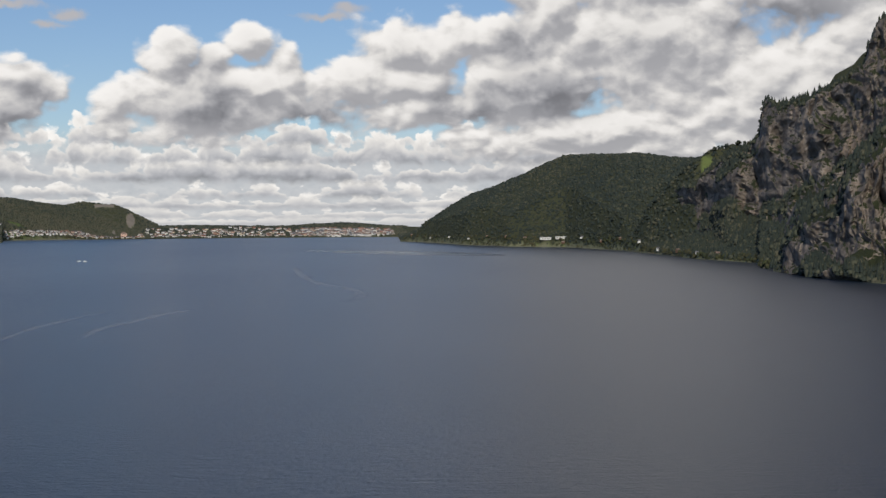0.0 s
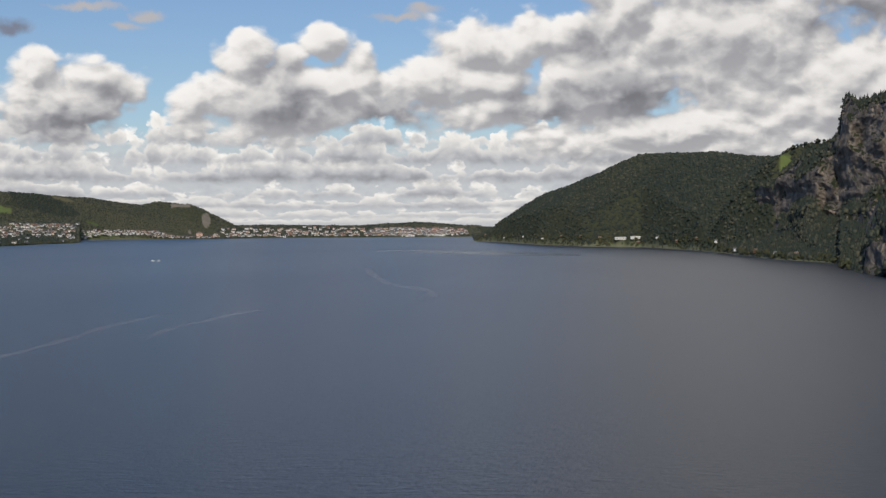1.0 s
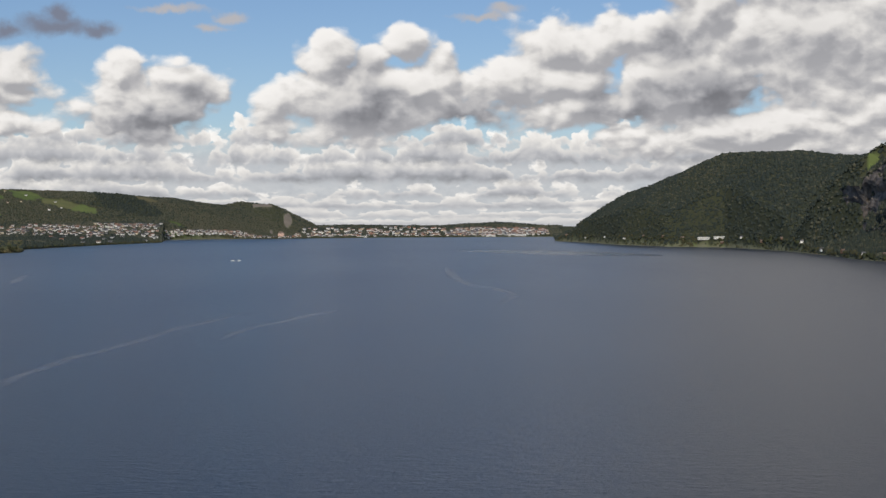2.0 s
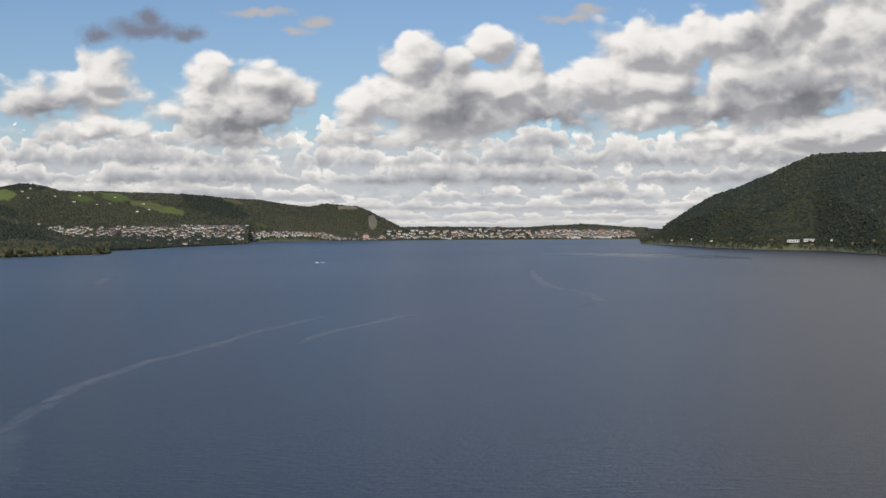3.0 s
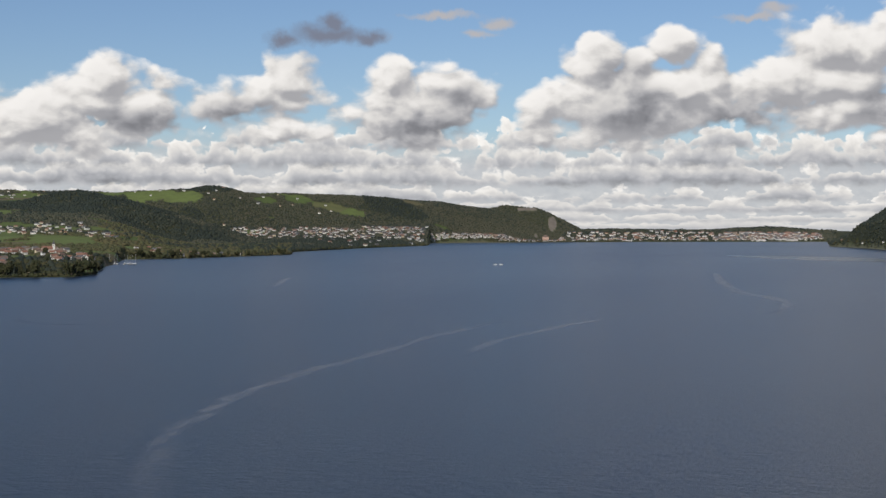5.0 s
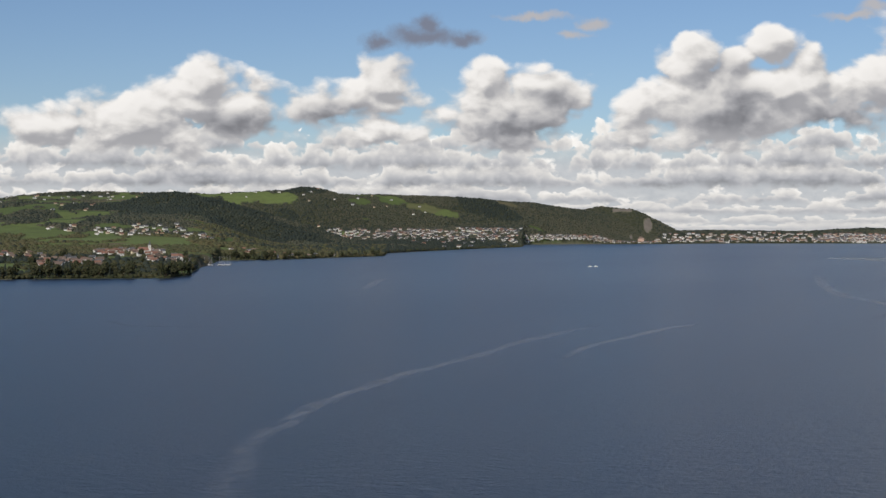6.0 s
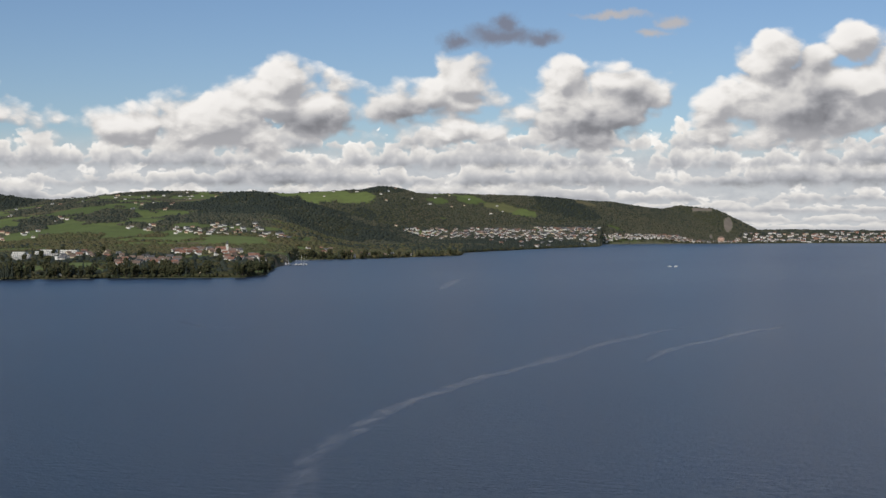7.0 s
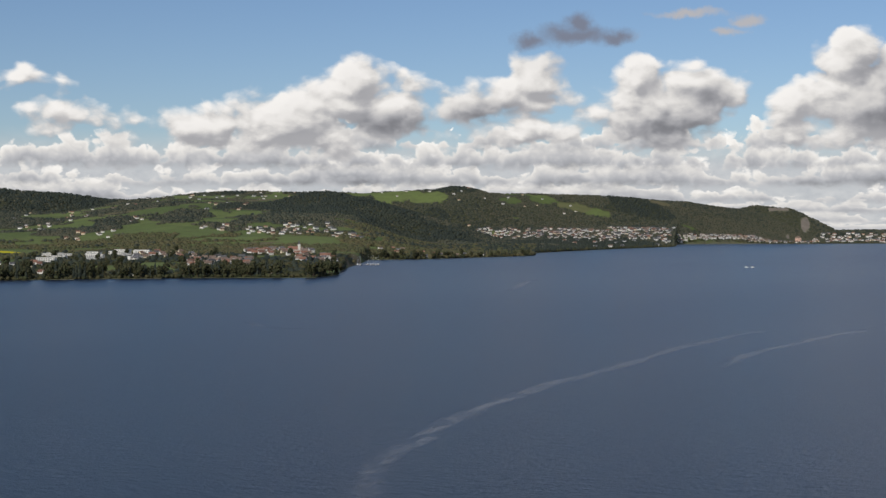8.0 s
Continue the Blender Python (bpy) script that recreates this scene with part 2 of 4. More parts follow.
def ground_material():
    """Meadow, ploughed land, rape, forest floor and bare rock, by the named layers of the terrain."""
    m, k, b = material("ground")
    p = place(k)

    def layer(name):
        return k.n("ShaderNodeAttribute", attribute_name=name).outputs["Fac"]
    patch = k.voronoi(p, 0.0065, out="Color")
    sep = k.n("ShaderNodeSeparateColor")
    k.put(sep.inputs[0], patch)
    grain = k.noise(p, 0.05, 5.0)
    col = k.mix(sep.outputs[0], (0.10, 0.14, 0.045), (0.17, 0.215, 0.068))
    col = k.mix(k.step(sep.outputs[1], 0.9, 0.92), col, (0.17, 0.14, 0.08))
    col = k.mix(k.math("MULTIPLY", k.step(grain, 0.35, 0.75), 0.5), col, (0.11, 0.12, 0.05))
    col = k.mix(layer("wood"), col, (0.06, 0.065, 0.035))
    col = k.mix(layer("rape"), col, (0.62, 0.55, 0.02))
    stone = k.mix(k.noise(p, 0.03, 6.0, 0.65), (0.11, 0.10, 0.085), (0.33, 0.28, 0.23))
    col = k.mix(layer("rock"), col, stone)
    shore = k.mix(k.noise(p, 0.3, 3.0), (0.16, 0.14, 0.10), (0.3, 0.27, 0.22))
    col = k.mix(layer("shore"), col, shore)
    k.put(b.inputs["Base Color"], col)
    b.inputs["Roughness"].default_value = 0.9
    b.inputs["Specular IOR Level"].default_value = 0.15
    bump(k, b, k.noise(p, 0.12, 5.0), 0.6, 2.0)
    return m


def rock_material():
    m, k, b = material("limestone_cliff")
    p = place(k)
    flute = k.noise(k.vec("MULTIPLY", p, (0.052, 0.052, 0.027)), 1.0, 7.0, 0.62)
    spot = k.noise(p, 0.02, 5.0, 0.6)
    fine = k.noise(k.vec("MULTIPLY", p, (1.0, 1.0, 0.45)), 0.16, 5.0, 0.65)
    col = k.mix(k.step(flute, 0.3, 0.7), (0.11, 0.092, 0.078), (0.34, 0.285, 0.238))
    col = k.mix(k.math("MULTIPLY", k.step(spot, 0.5, 0.72), 0.6), col, (0.34, 0.26, 0.205))
    col = k.mix(k.math("MULTIPLY", k.step(fine, 0.48, 0.66), 0.65), col, (0.13, 0.115, 0.10))
    up = k.n("ShaderNodeSeparateXYZ")
    k.put(up.inputs[0], k.n("ShaderNodeNewGeometry").outputs["Normal"])
    green = k.math("ADD", up.outputs[2], k.math("MULTIPLY_ADD", spot, 0.9, -0.45))
    col = k.mix(k.step(green, 0.42, 0.62), col, (0.03, 0.036, 0.017))
    k.put(b.inputs["Base Color"], col)
    b.inputs["Roughness"].default_value = 0.9
    b.inputs["Specular IOR Level"].default_value = 0.2
    bump(k, b, k.math("ADD", k.math("MULTIPLY", flute, 0.6), k.math("MULTIPLY", fine, 0.6)), 0.8, 3.0)
    return m


def leaf_material(name, dark, light, other):
    """Foliage; every clump of a joined wood takes its own tone."""
    m, k, b = material(name)
    r = k.n("ShaderNodeNewGeometry").outputs["Random Per Island"]
    info = k.n("ShaderNodeObjectInfo").outputs["Random"]
    r2 = k.math("FRACT", k.math("MULTIPLY_ADD", r, 7.31, info))
    col = k.mix(r2, dark, light)
    patch = k.noise(place(k), 0.007, 5.0, 0.6)
    col = k.mix(k.math("MULTIPLY", k.step(k.math("MULTIPLY_ADD", r, 0.35, patch), 0.55, 0.85), 0.75), col, other)
    col = k.mix(k.math("MULTIPLY", k.noise(place(k), 0.9, 3.0), 0.4), col, tuple(c * 0.45 for c in dark))
    k.put(b.inputs["Base Color"], col)
    b.inputs["Roughness"].default_value = 0.8
    b.inputs["Specular IOR Level"].default_value = 0.2
    return m


M = {
    "water": water_material(),
    "ground": ground_material(),
    "rock": rock_material(),
    # Needles and spring leaves are lifted and nudged blue to imitate haze.
    "conifer": leaf_material("conifer_needles", (0.031, 0.042, 0.036), (0.044, 0.057, 0.047), (0.058, 0.066, 0.043)),
    "leaf": leaf_material("spring_leaves", (0.068, 0.076, 0.054), (0.090, 0.097, 0.064), (0.125, 0.116, 0.076)),
    "leaf_near": leaf_material("lakeside_leaves", (0.030, 0.037, 0.020), (0.062, 0.070, 0.030), (0.10, 0.088, 0.042)),
    "leaf_spring": leaf_material("fresh_spring_leaves", (0.070, 0.080, 0.038), (0.115, 0.120, 0.052), (0.145, 0.118, 0.060)),
    "bark": plain("bark", (0.09, 0.07, 0.05), 0.9, vary=0.3),
}

# ---------------------------------------------------------------- the land as numbers


def lattice(x, y, seed):
    """Smooth random values on a square lattice of side 1."""
    rng = np.random.RandomState(seed)
    table = rng.rand(256, 256)
    xi, yi = np.floor(x).astype(int), np.floor(y).astype(int)
    fx, fy = x - xi, y - yi
    fx, fy = fx * fx * (3 - 2 * fx), fy * fy * (3 - 2 * fy)
    a, b = table[xi & 255, yi & 255], table[(xi + 1) & 255, yi & 255]
    c, d = table[xi & 255, (yi + 1) & 255], table[(xi + 1) & 255, (yi + 1) & 255]
    return (a * (1 - fx) + b * fx) * (1 - fy) + (c * (1 - fx) + d * fx) * fy


def fbm(x, y, size, octaves=4, seed=1):
    total, amp, norm = 0.0, 1.0, 0.0
    for i in range(octaves):
        total = total + amp * lattice(x / size + 17.3 * i + 91, y / size + 5.1 * i + 47, seed + i)
        norm += amp
        amp, size = amp * 0.5, size * 0.5
    return total / norm


def smooth(v, a, b):
    t = np.clip((v - a) / (b - a), 0, 1)
    return t * t * (3 - 2 * t)


# Turn (degrees to the left of straight ahead) and distance of the shore, going round from behind on the right.
SHORE = [(-180, 2600), (-120, 900), (-70, 560), (-40, 620), (-25, 760), (-16.5, 930), (-14.7, 998), (-12.9, 1118), (-11.99, 1244), (-11.9, 1400),
         (-9.6, 1559), (-8.1, 1823), (-6.8, 2058), (-4.7, 2365), (-2.5, 2441), (-0.8, 2657), (0.5, 3006), (1.62, 3225), (1.7, 4440),
         (5, 4330), (8.3, 4230), (11.4, 4030), (14.4, 3930), (16.38, 3720), (16.46, 3215), (19.4, 2666), (21.36, 2340), (21.45, 2105),
         (22.7, 2013), (25.2, 1860), (27.4, 1790), (27.55, 1570), (27.9, 1480), (27.98, 1250), (28.7, 1183), (31.8, 1183), (35.7, 1165),
         (39.4, 1142), (46, 1100), (70, 1000), (120, 1500), (180, 2600)]
SHORE_A, SHORE_D = np.array(SHORE).T


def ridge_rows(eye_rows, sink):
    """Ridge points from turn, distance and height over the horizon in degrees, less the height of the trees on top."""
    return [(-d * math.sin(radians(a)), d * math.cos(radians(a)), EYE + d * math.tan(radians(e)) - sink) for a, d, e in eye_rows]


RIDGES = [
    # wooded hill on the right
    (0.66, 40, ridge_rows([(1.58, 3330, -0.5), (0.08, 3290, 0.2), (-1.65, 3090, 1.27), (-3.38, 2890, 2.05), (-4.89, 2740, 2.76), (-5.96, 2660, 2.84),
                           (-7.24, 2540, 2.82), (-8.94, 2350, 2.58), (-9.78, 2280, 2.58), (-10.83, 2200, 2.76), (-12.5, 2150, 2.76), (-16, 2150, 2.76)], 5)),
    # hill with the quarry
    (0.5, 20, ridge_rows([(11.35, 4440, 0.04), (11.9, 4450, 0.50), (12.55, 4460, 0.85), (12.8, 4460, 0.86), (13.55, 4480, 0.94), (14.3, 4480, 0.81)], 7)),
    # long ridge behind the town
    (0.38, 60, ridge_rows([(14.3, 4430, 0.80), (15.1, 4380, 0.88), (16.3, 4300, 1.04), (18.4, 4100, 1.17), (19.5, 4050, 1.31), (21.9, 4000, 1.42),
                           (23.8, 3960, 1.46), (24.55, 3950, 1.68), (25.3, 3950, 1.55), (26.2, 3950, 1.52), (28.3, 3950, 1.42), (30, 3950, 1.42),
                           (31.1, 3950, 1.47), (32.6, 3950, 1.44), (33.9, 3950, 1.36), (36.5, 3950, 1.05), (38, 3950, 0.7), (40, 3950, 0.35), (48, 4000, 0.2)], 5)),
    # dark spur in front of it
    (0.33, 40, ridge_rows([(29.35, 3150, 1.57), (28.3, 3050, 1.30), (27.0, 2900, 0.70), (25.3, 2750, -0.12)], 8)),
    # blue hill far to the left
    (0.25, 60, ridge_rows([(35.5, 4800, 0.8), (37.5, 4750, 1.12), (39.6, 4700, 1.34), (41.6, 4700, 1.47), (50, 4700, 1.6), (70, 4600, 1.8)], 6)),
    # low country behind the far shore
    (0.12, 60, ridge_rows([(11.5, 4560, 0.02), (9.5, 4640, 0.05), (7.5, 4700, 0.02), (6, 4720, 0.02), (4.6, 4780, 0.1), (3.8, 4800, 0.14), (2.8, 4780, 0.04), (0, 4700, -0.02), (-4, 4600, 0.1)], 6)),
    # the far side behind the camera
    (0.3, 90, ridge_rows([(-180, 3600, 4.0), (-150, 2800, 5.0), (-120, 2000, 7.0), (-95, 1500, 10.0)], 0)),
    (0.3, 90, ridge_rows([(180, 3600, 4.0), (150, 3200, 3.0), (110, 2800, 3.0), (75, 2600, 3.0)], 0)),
    # an unseen, made-up massif above the cliff, raised to block sun from the right
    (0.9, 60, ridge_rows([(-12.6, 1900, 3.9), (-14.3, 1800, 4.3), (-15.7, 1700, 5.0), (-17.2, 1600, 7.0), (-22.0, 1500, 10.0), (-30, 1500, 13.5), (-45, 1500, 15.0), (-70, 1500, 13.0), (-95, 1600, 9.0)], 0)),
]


def turn_of(x, y):
    return np.degrees(np.arctan2(-x, y))


def inland(x, y):
    a, d = turn_of(x, y), np.hypot(x, y)
    wob = (fbm(x, y, 160, 4, 31) - 0.5) * 60 * smooth(d, 700, 2000)
    return d - np.interp(a, SHORE_A, SHORE_D) - np.where((a > 1.0) & (a < 16), 0.3, 1.0) * wob * 0.5


def land(x, y):
    """Height of the ground."""
    x, y = np.asarray(x, float), np.asarray(y, float)
    a, d, s = turn_of(x, y), np.hypot(x, y), inland(x, y)
    z = 1.2 + 0.012 * np.clip(s, 0, 300) + (fbm(x, y, 120, 3, 5) - 0.5) * 5 * smooth(s, 20, 250)
    # the valley that climbs from the lake on the left
    up = np.interp(d, [1100, 1240, 1500, 1800, 2250, 2700, 3150, 3600, 4200], [2, 3.5, 9, 13, 25, 50, 84, 112, 125])
    up = up * np.interp(a, [35, 39], [1.0, 0.62])
    z = z + (up + (fbm(x, y, 500, 4, 9) - 0.5) * 34 * smooth(d, 1500, 2600) - z) * smooth(a, 24.5, 29) * smooth(s, 0, 160)
    # the slope that carries the town below the ridge
    z = z + smooth(a, 13, 16) * smooth(27 - a, 0, 4) * np.interp(d, [2000, 2600, 3250, 3600, 3800, 4000], [0, 2, 6, 30, 38, 42]) * smooth(s, 0, 300)
    top = np.full_like(z, -1e3)
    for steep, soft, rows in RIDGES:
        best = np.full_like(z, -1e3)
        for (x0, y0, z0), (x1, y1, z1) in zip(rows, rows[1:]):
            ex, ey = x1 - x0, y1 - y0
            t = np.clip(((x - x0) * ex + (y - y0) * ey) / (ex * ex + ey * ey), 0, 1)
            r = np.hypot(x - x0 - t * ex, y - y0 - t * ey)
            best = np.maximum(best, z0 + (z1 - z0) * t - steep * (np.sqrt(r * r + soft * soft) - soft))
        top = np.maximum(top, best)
    rough = (fbm(x, y, 260, 5, 21) - 0.5) * 34
    top = top + rough * smooth(top, 20, 110) * 0.55 * (1 - 0.75 * smooth(a, 10, 12) * 0)
    top = np.minimum(top, 1.0 + 0.7 * s)
    top = np.where((a < -7.6) & (a > -100), np.minimum(top, np.maximum(0.9 * (s - np.interp(a, [-12, -11, -7.6], [420, 330, 0])), 0.12 * np.minimum(s, 300))), top)
    z = np.maximum(z, top) + 3.0 * np.exp(-np.abs(z - top) / 6.0)
    return np.where(s > 0, np.maximum(z * smooth(s, -2, 14), 0.35), np.maximum(-4.0, 0.05 * s - 0.2))


def near(x, y, a, d, ra, rd):
    """1 inside a patch of the land at a turn and distance, fading out at its edge."""
    q = ((turn_of(x, y) - a) / ra) ** 2 + ((np.hypot(x, y) - d) / rd) ** 2
    return q + (fbm(x, y, 80, 4, 77) - 0.5) * 2.2 < 0.95


# Turn, distance, half width in degrees and half depth.
MEADOWS = [(40.6, 1850, 2.0, 190), (40.8, 1490, 2.0, 80), (-10.03, 1878, 0.24, 28), (21.4, 3930, 0.5, 45), (17.3, 4130, 0.6, 50), (22.6, 3880, 0.5, 40),
           (33.4, 2960, 0.6, 140), (31.0, 3500, 1.4, 420), (33.6, 2275, 0.95, 110), (31.9, 2190, 0.85, 150), (29.55, 2110, 1.2, 110), (36.0, 2600, 0.65, 150)]
MEADOWS += [(30.6, 1500, 0.9, 70), (26.9, 3890, 1.0, 70), (39.4, 2720, 1.2, 140), (38.2, 2700, 0.7, 150), (38.8, 1950, 1.5, 50), (37.4, 2300, 0.8, 70), (38.5, 3300, 2.0, 160), (25.6, 3850, 0.8, 60)]
GROVES = [(29.0, 3020, 2.6, 230), (27.0, 2850, 2.4, 200), (31.7, 2960, 1.7, 110), (24.6, 3930, 0.7, 90), (24.0, 2150, 2.3, 110), (26.4, 2500, 1.7, 170), (18.0, 4020, 0.9, 120), (30.3, 3940, 0.6, 40), (32.7, 3920, 0.5, 40), (33.2, 3900, 0.2, 40)]
GROVES += [(34.5, 2720, 1.0, 190), (35.5, 2150, 1.2, 170), (36.9, 3180, 1.1, 150), (36.9, 2720, 0.7, 140), (34.2, 1790, 1.1, 110), (32.5, 1900, 1.5, 60), (30.0, 1880, 2.0, 70), (38.6, 2100, 2.2, 70), (28.0, 1800, 1.2, 120)]
# Mostly cloud shadow on the left slopes, put in as dark firs.
SHADE_WOODS = [(28.6, 3000, 3.0, 240), (26.3, 2800, 2.4, 180), (31.8, 3000, 2.0, 130), (24.6, 3930, 0.9, 90), (18.0, 4000, 1.3, 130), (19.0, 2900, 3.0, 420), (25.4, 3700, 0.5, 60), (30.3, 3940, 0.6, 40), (32.9, 3920, 0.6, 40)]


def rocky(x, y):
    """The quarry and the bare slope beside it."""
    return near(x, y, 11.8, 4370, 0.14, 45) | near(x, y, 12.72, 4445, 0.36, 22) | near(x, y, 12.42, 4200, 0.08, 32)


def wooded(x, y):
    """Whether trees stand here."""
    a, d, s = turn_of(x, y), np.hypot(x, y), inland(x, y)
    n = np.where(a < 27, fbm(x, y, 230, 5, 63), fbm(x, y, 95, 5, 64))
    need = np.where(a < 1.65, 0.16, np.where(a < 10.9, 0.22, np.where(a < 27, 0.30, np.where(d < 1600, 0.44, 0.49))))
    need = np.where((a > 34.5) & (d > 4200), 0.2, need)
    town = (a > 12) & (a < 24) & (d > 3180) & (d < np.interp(a, [14, 17, 19], [3950, 3750, 3580]))
    need = np.where(town, 0.42, need)
    w = n > need
    w |= (a > 16.4) & (a < 21.5) & (d < 3300) & (n > 0.33)
    w |= (a > 21.4) & (a < 27) & (d < 2700) & (n > 0.36)
    for row in MEADOWS:
        w &= ~near(x, y, *row)
    for row in GROVES:
        w |= near(x, y, *row)
    return w & (s > 6) & ~rocky(x, y)


# ---------------------------------------------------------------- meshes


def mesh_object(name, verts, faces, mat, smooth_faces=False):
    me = bpy.data.meshes.new(name)
    verts, faces = np.asarray(verts, np.float32), np.asarray(faces, np.int32)
    n = faces.shape[1]
    me.vertices.add(len(verts))
    me.vertices.foreach_set("co", verts.ravel())
    me.loops.add(faces.size)
    me.loops.foreach_set("vertex_index", faces.ravel())
    me.polygons.add(len(faces))
    me.polygons.foreach_set("loop_start", np.arange(0, faces.size, n, dtype=np.int32))
    me.update(calc_edges=True)
    me.polygons.foreach_set("use_smooth", np.full(len(faces), smooth_faces))
    me.materials.append(mat)
    return new(name, me)


def grid_faces(rows, cols):
    i = np.arange(rows * cols).reshape(rows, cols)
    return np.stack([i[:-1, :-1].ravel(), i[:-1, 1:].ravel(), i[1:, 1:].ravel(), i[1:, :-1].ravel()], 1)


def build_ground():
    turns = np.concatenate([np.arange(-180, -32, 3.0), np.arange(-32, -18, 0.5), np.arange(-18, 11.3, 0.11), np.arange(11.3, 13.3, 0.04), np.arange(13.3, 46, 0.11), np.arange(46, 60, 0.5), np.arange(60, 180.1, 3.0)])
    dists = np.concatenate([[1, 250, 450], np.arange(520, 900, 40), np.arange(900, 4960, 16.0)])
    A, D = np.meshgrid(np.radians(turns), dists)
    X, Y = -D * np.sin(A), D * np.cos(A)
    x, y = X.ravel(), Y.ravel()
    z = land(x, y)
    ob = mesh_object("ground", np.stack([x, y, z], 1), grid_faces(*A.shape), M["ground"], True)
    a, d, s = turn_of(x, y), np.hypot(x, y), inland(x, y)
    layers = {
        "wood": wooded(x, y) * 1.0,
        "rape": ((a > 39.0) & (a < 45) & (d > 1640) & (d < np.interp(a, [39, 41], [1760, 2040]))) * 1.0,
        "rock": rocky(x, y) * 1.0,
        "shore": smooth(7 - s, 0, 5) * 0.7,
    }
    for key, values in layers.items():
        ob.data.attributes.new(key, "FLOAT", "POINT").data.foreach_set("value", values.astype(np.float32))
    return tagged(ob, "hilly green land with meadows, fields and wooded slopes round the lake", "ground", kind="structure")


build_ground()
lake = mesh_object("water", [(-4900, -4900, 0), (4900, -4900, 0), (4900, 4950, 0), (-4900, 4950, 0)], [(0, 1, 2, 3)], M["water"])
tagged(lake, "wide blue-grey lake with fine wind ripples", "lake", kind="structure")


def build_cliff(name, label, turns, foot, foot_z, el, deep, seed, rugged, foot_wood):
    """A limestone wall given by its foot and by the height of its crest over the horizon, all along the turn."""
    n_h = 190
    crest = EYE + (foot + deep) * np.tan(np.radians(el))
    T, W = np.meshgrid(turns, np.linspace(0, 1, n_h), indexing="ij")
    run = np.radians(T) * -1400
    # walls and sloping wooded ledges, in no regular order
    slack = fbm(run * 0.75 + W * 150, W * 260 - run * 0.55, 70, 4, seed)
    slack = smooth(slack, 0.52, 0.63)
    slack = np.maximum(slack, smooth(foot_wood[:, None] * (0.6 + 0.8 * fbm(run, W * 0, 40, 3, seed + 1)) - W, 0.0, 0.08))
    slack = np.maximum(slack, smooth(W, 0.93, 0.985))
    g, h = np.cumsum(0.2 + 1.6 * slack, 1), np.cumsum(1.0 - 0.6 * slack, 1)
    g, h = (g - g[:, :1]) / (g[:, -1:] - g[:, :1]), (h - h[:, :1]) / (h[:, -1:] - h[:, :1])
    dist = foot[:, None] + deep[:, None] * g
    z = foot_z[:, None] + (crest - foot_z)[:, None] * h - 0.6
    amp = smooth(W, 0.0, 0.08) * (1 - 0.9 * smooth(W, 0.93, 1.0))
    warp = (fbm(run, z, 60, 3, seed + 2) - 0.5) * 50
    rib = 1 - np.abs(2 * fbm(run + warp, z * 0.3, 52, 5, seed + 3) - 1)
    crack = np.abs(2 * fbm(run * 1.2 + warp, z * 0.35, 19, 4, seed + 4) - 1)
    push = (rib - 0.8) * 75 + np.minimum(crack, 0.3) * -26 + (fbm(run, z, 13, 4, seed + 5) - 0.5) * 22 + (fbm(run, z * 1.5, 6, 3, seed + 9) - 0.5) * 9 + (fbm(run, z, 120, 3, seed + 6) - 0.5) * 60
    dist = dist + push * amp * rugged
    z = z + (fbm(run, dist, 24, 4, seed + 7) - 0.5) * 26 * amp * rugged
    a = np.radians(T) + (fbm(run, z, 17, 4, seed + 8) - 0.5) * 12 / dist * amp
    x, y = -dist * np.sin(a), dist * np.cos(a)
    # a plateau behind the crest
    back = dist[:, -1:] + 200
    x = np.concatenate([x, -back * np.sin(a[:, :1])], 1)
    y = np.concatenate([y, back * np.cos(a[:, :1])], 1)
    z = np.concatenate([z, z[:, -1:] + 12], 1)
    ob = mesh_object(name, np.stack([x.ravel(), y.ravel(), z.ravel()], 1), grid_faces(*x.shape), M["rock"], False)
    tagged(ob, label, "cliff", kind="structure")
    return x, y, z, slack


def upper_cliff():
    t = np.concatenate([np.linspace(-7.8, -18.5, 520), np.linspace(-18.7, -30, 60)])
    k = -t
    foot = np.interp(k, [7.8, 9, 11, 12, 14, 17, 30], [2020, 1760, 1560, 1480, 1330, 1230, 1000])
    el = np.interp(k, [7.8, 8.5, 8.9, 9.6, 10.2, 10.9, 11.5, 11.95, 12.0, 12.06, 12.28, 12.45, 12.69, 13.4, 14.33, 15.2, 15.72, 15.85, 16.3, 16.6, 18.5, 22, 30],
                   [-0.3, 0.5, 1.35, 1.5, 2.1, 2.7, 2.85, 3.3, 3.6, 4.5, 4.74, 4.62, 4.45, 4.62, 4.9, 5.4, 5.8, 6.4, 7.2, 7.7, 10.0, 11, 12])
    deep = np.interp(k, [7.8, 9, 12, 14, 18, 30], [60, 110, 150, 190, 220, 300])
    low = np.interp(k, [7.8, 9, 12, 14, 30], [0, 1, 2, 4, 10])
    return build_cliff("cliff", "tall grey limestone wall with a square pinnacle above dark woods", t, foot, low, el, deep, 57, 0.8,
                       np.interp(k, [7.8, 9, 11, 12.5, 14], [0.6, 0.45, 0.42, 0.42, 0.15]))


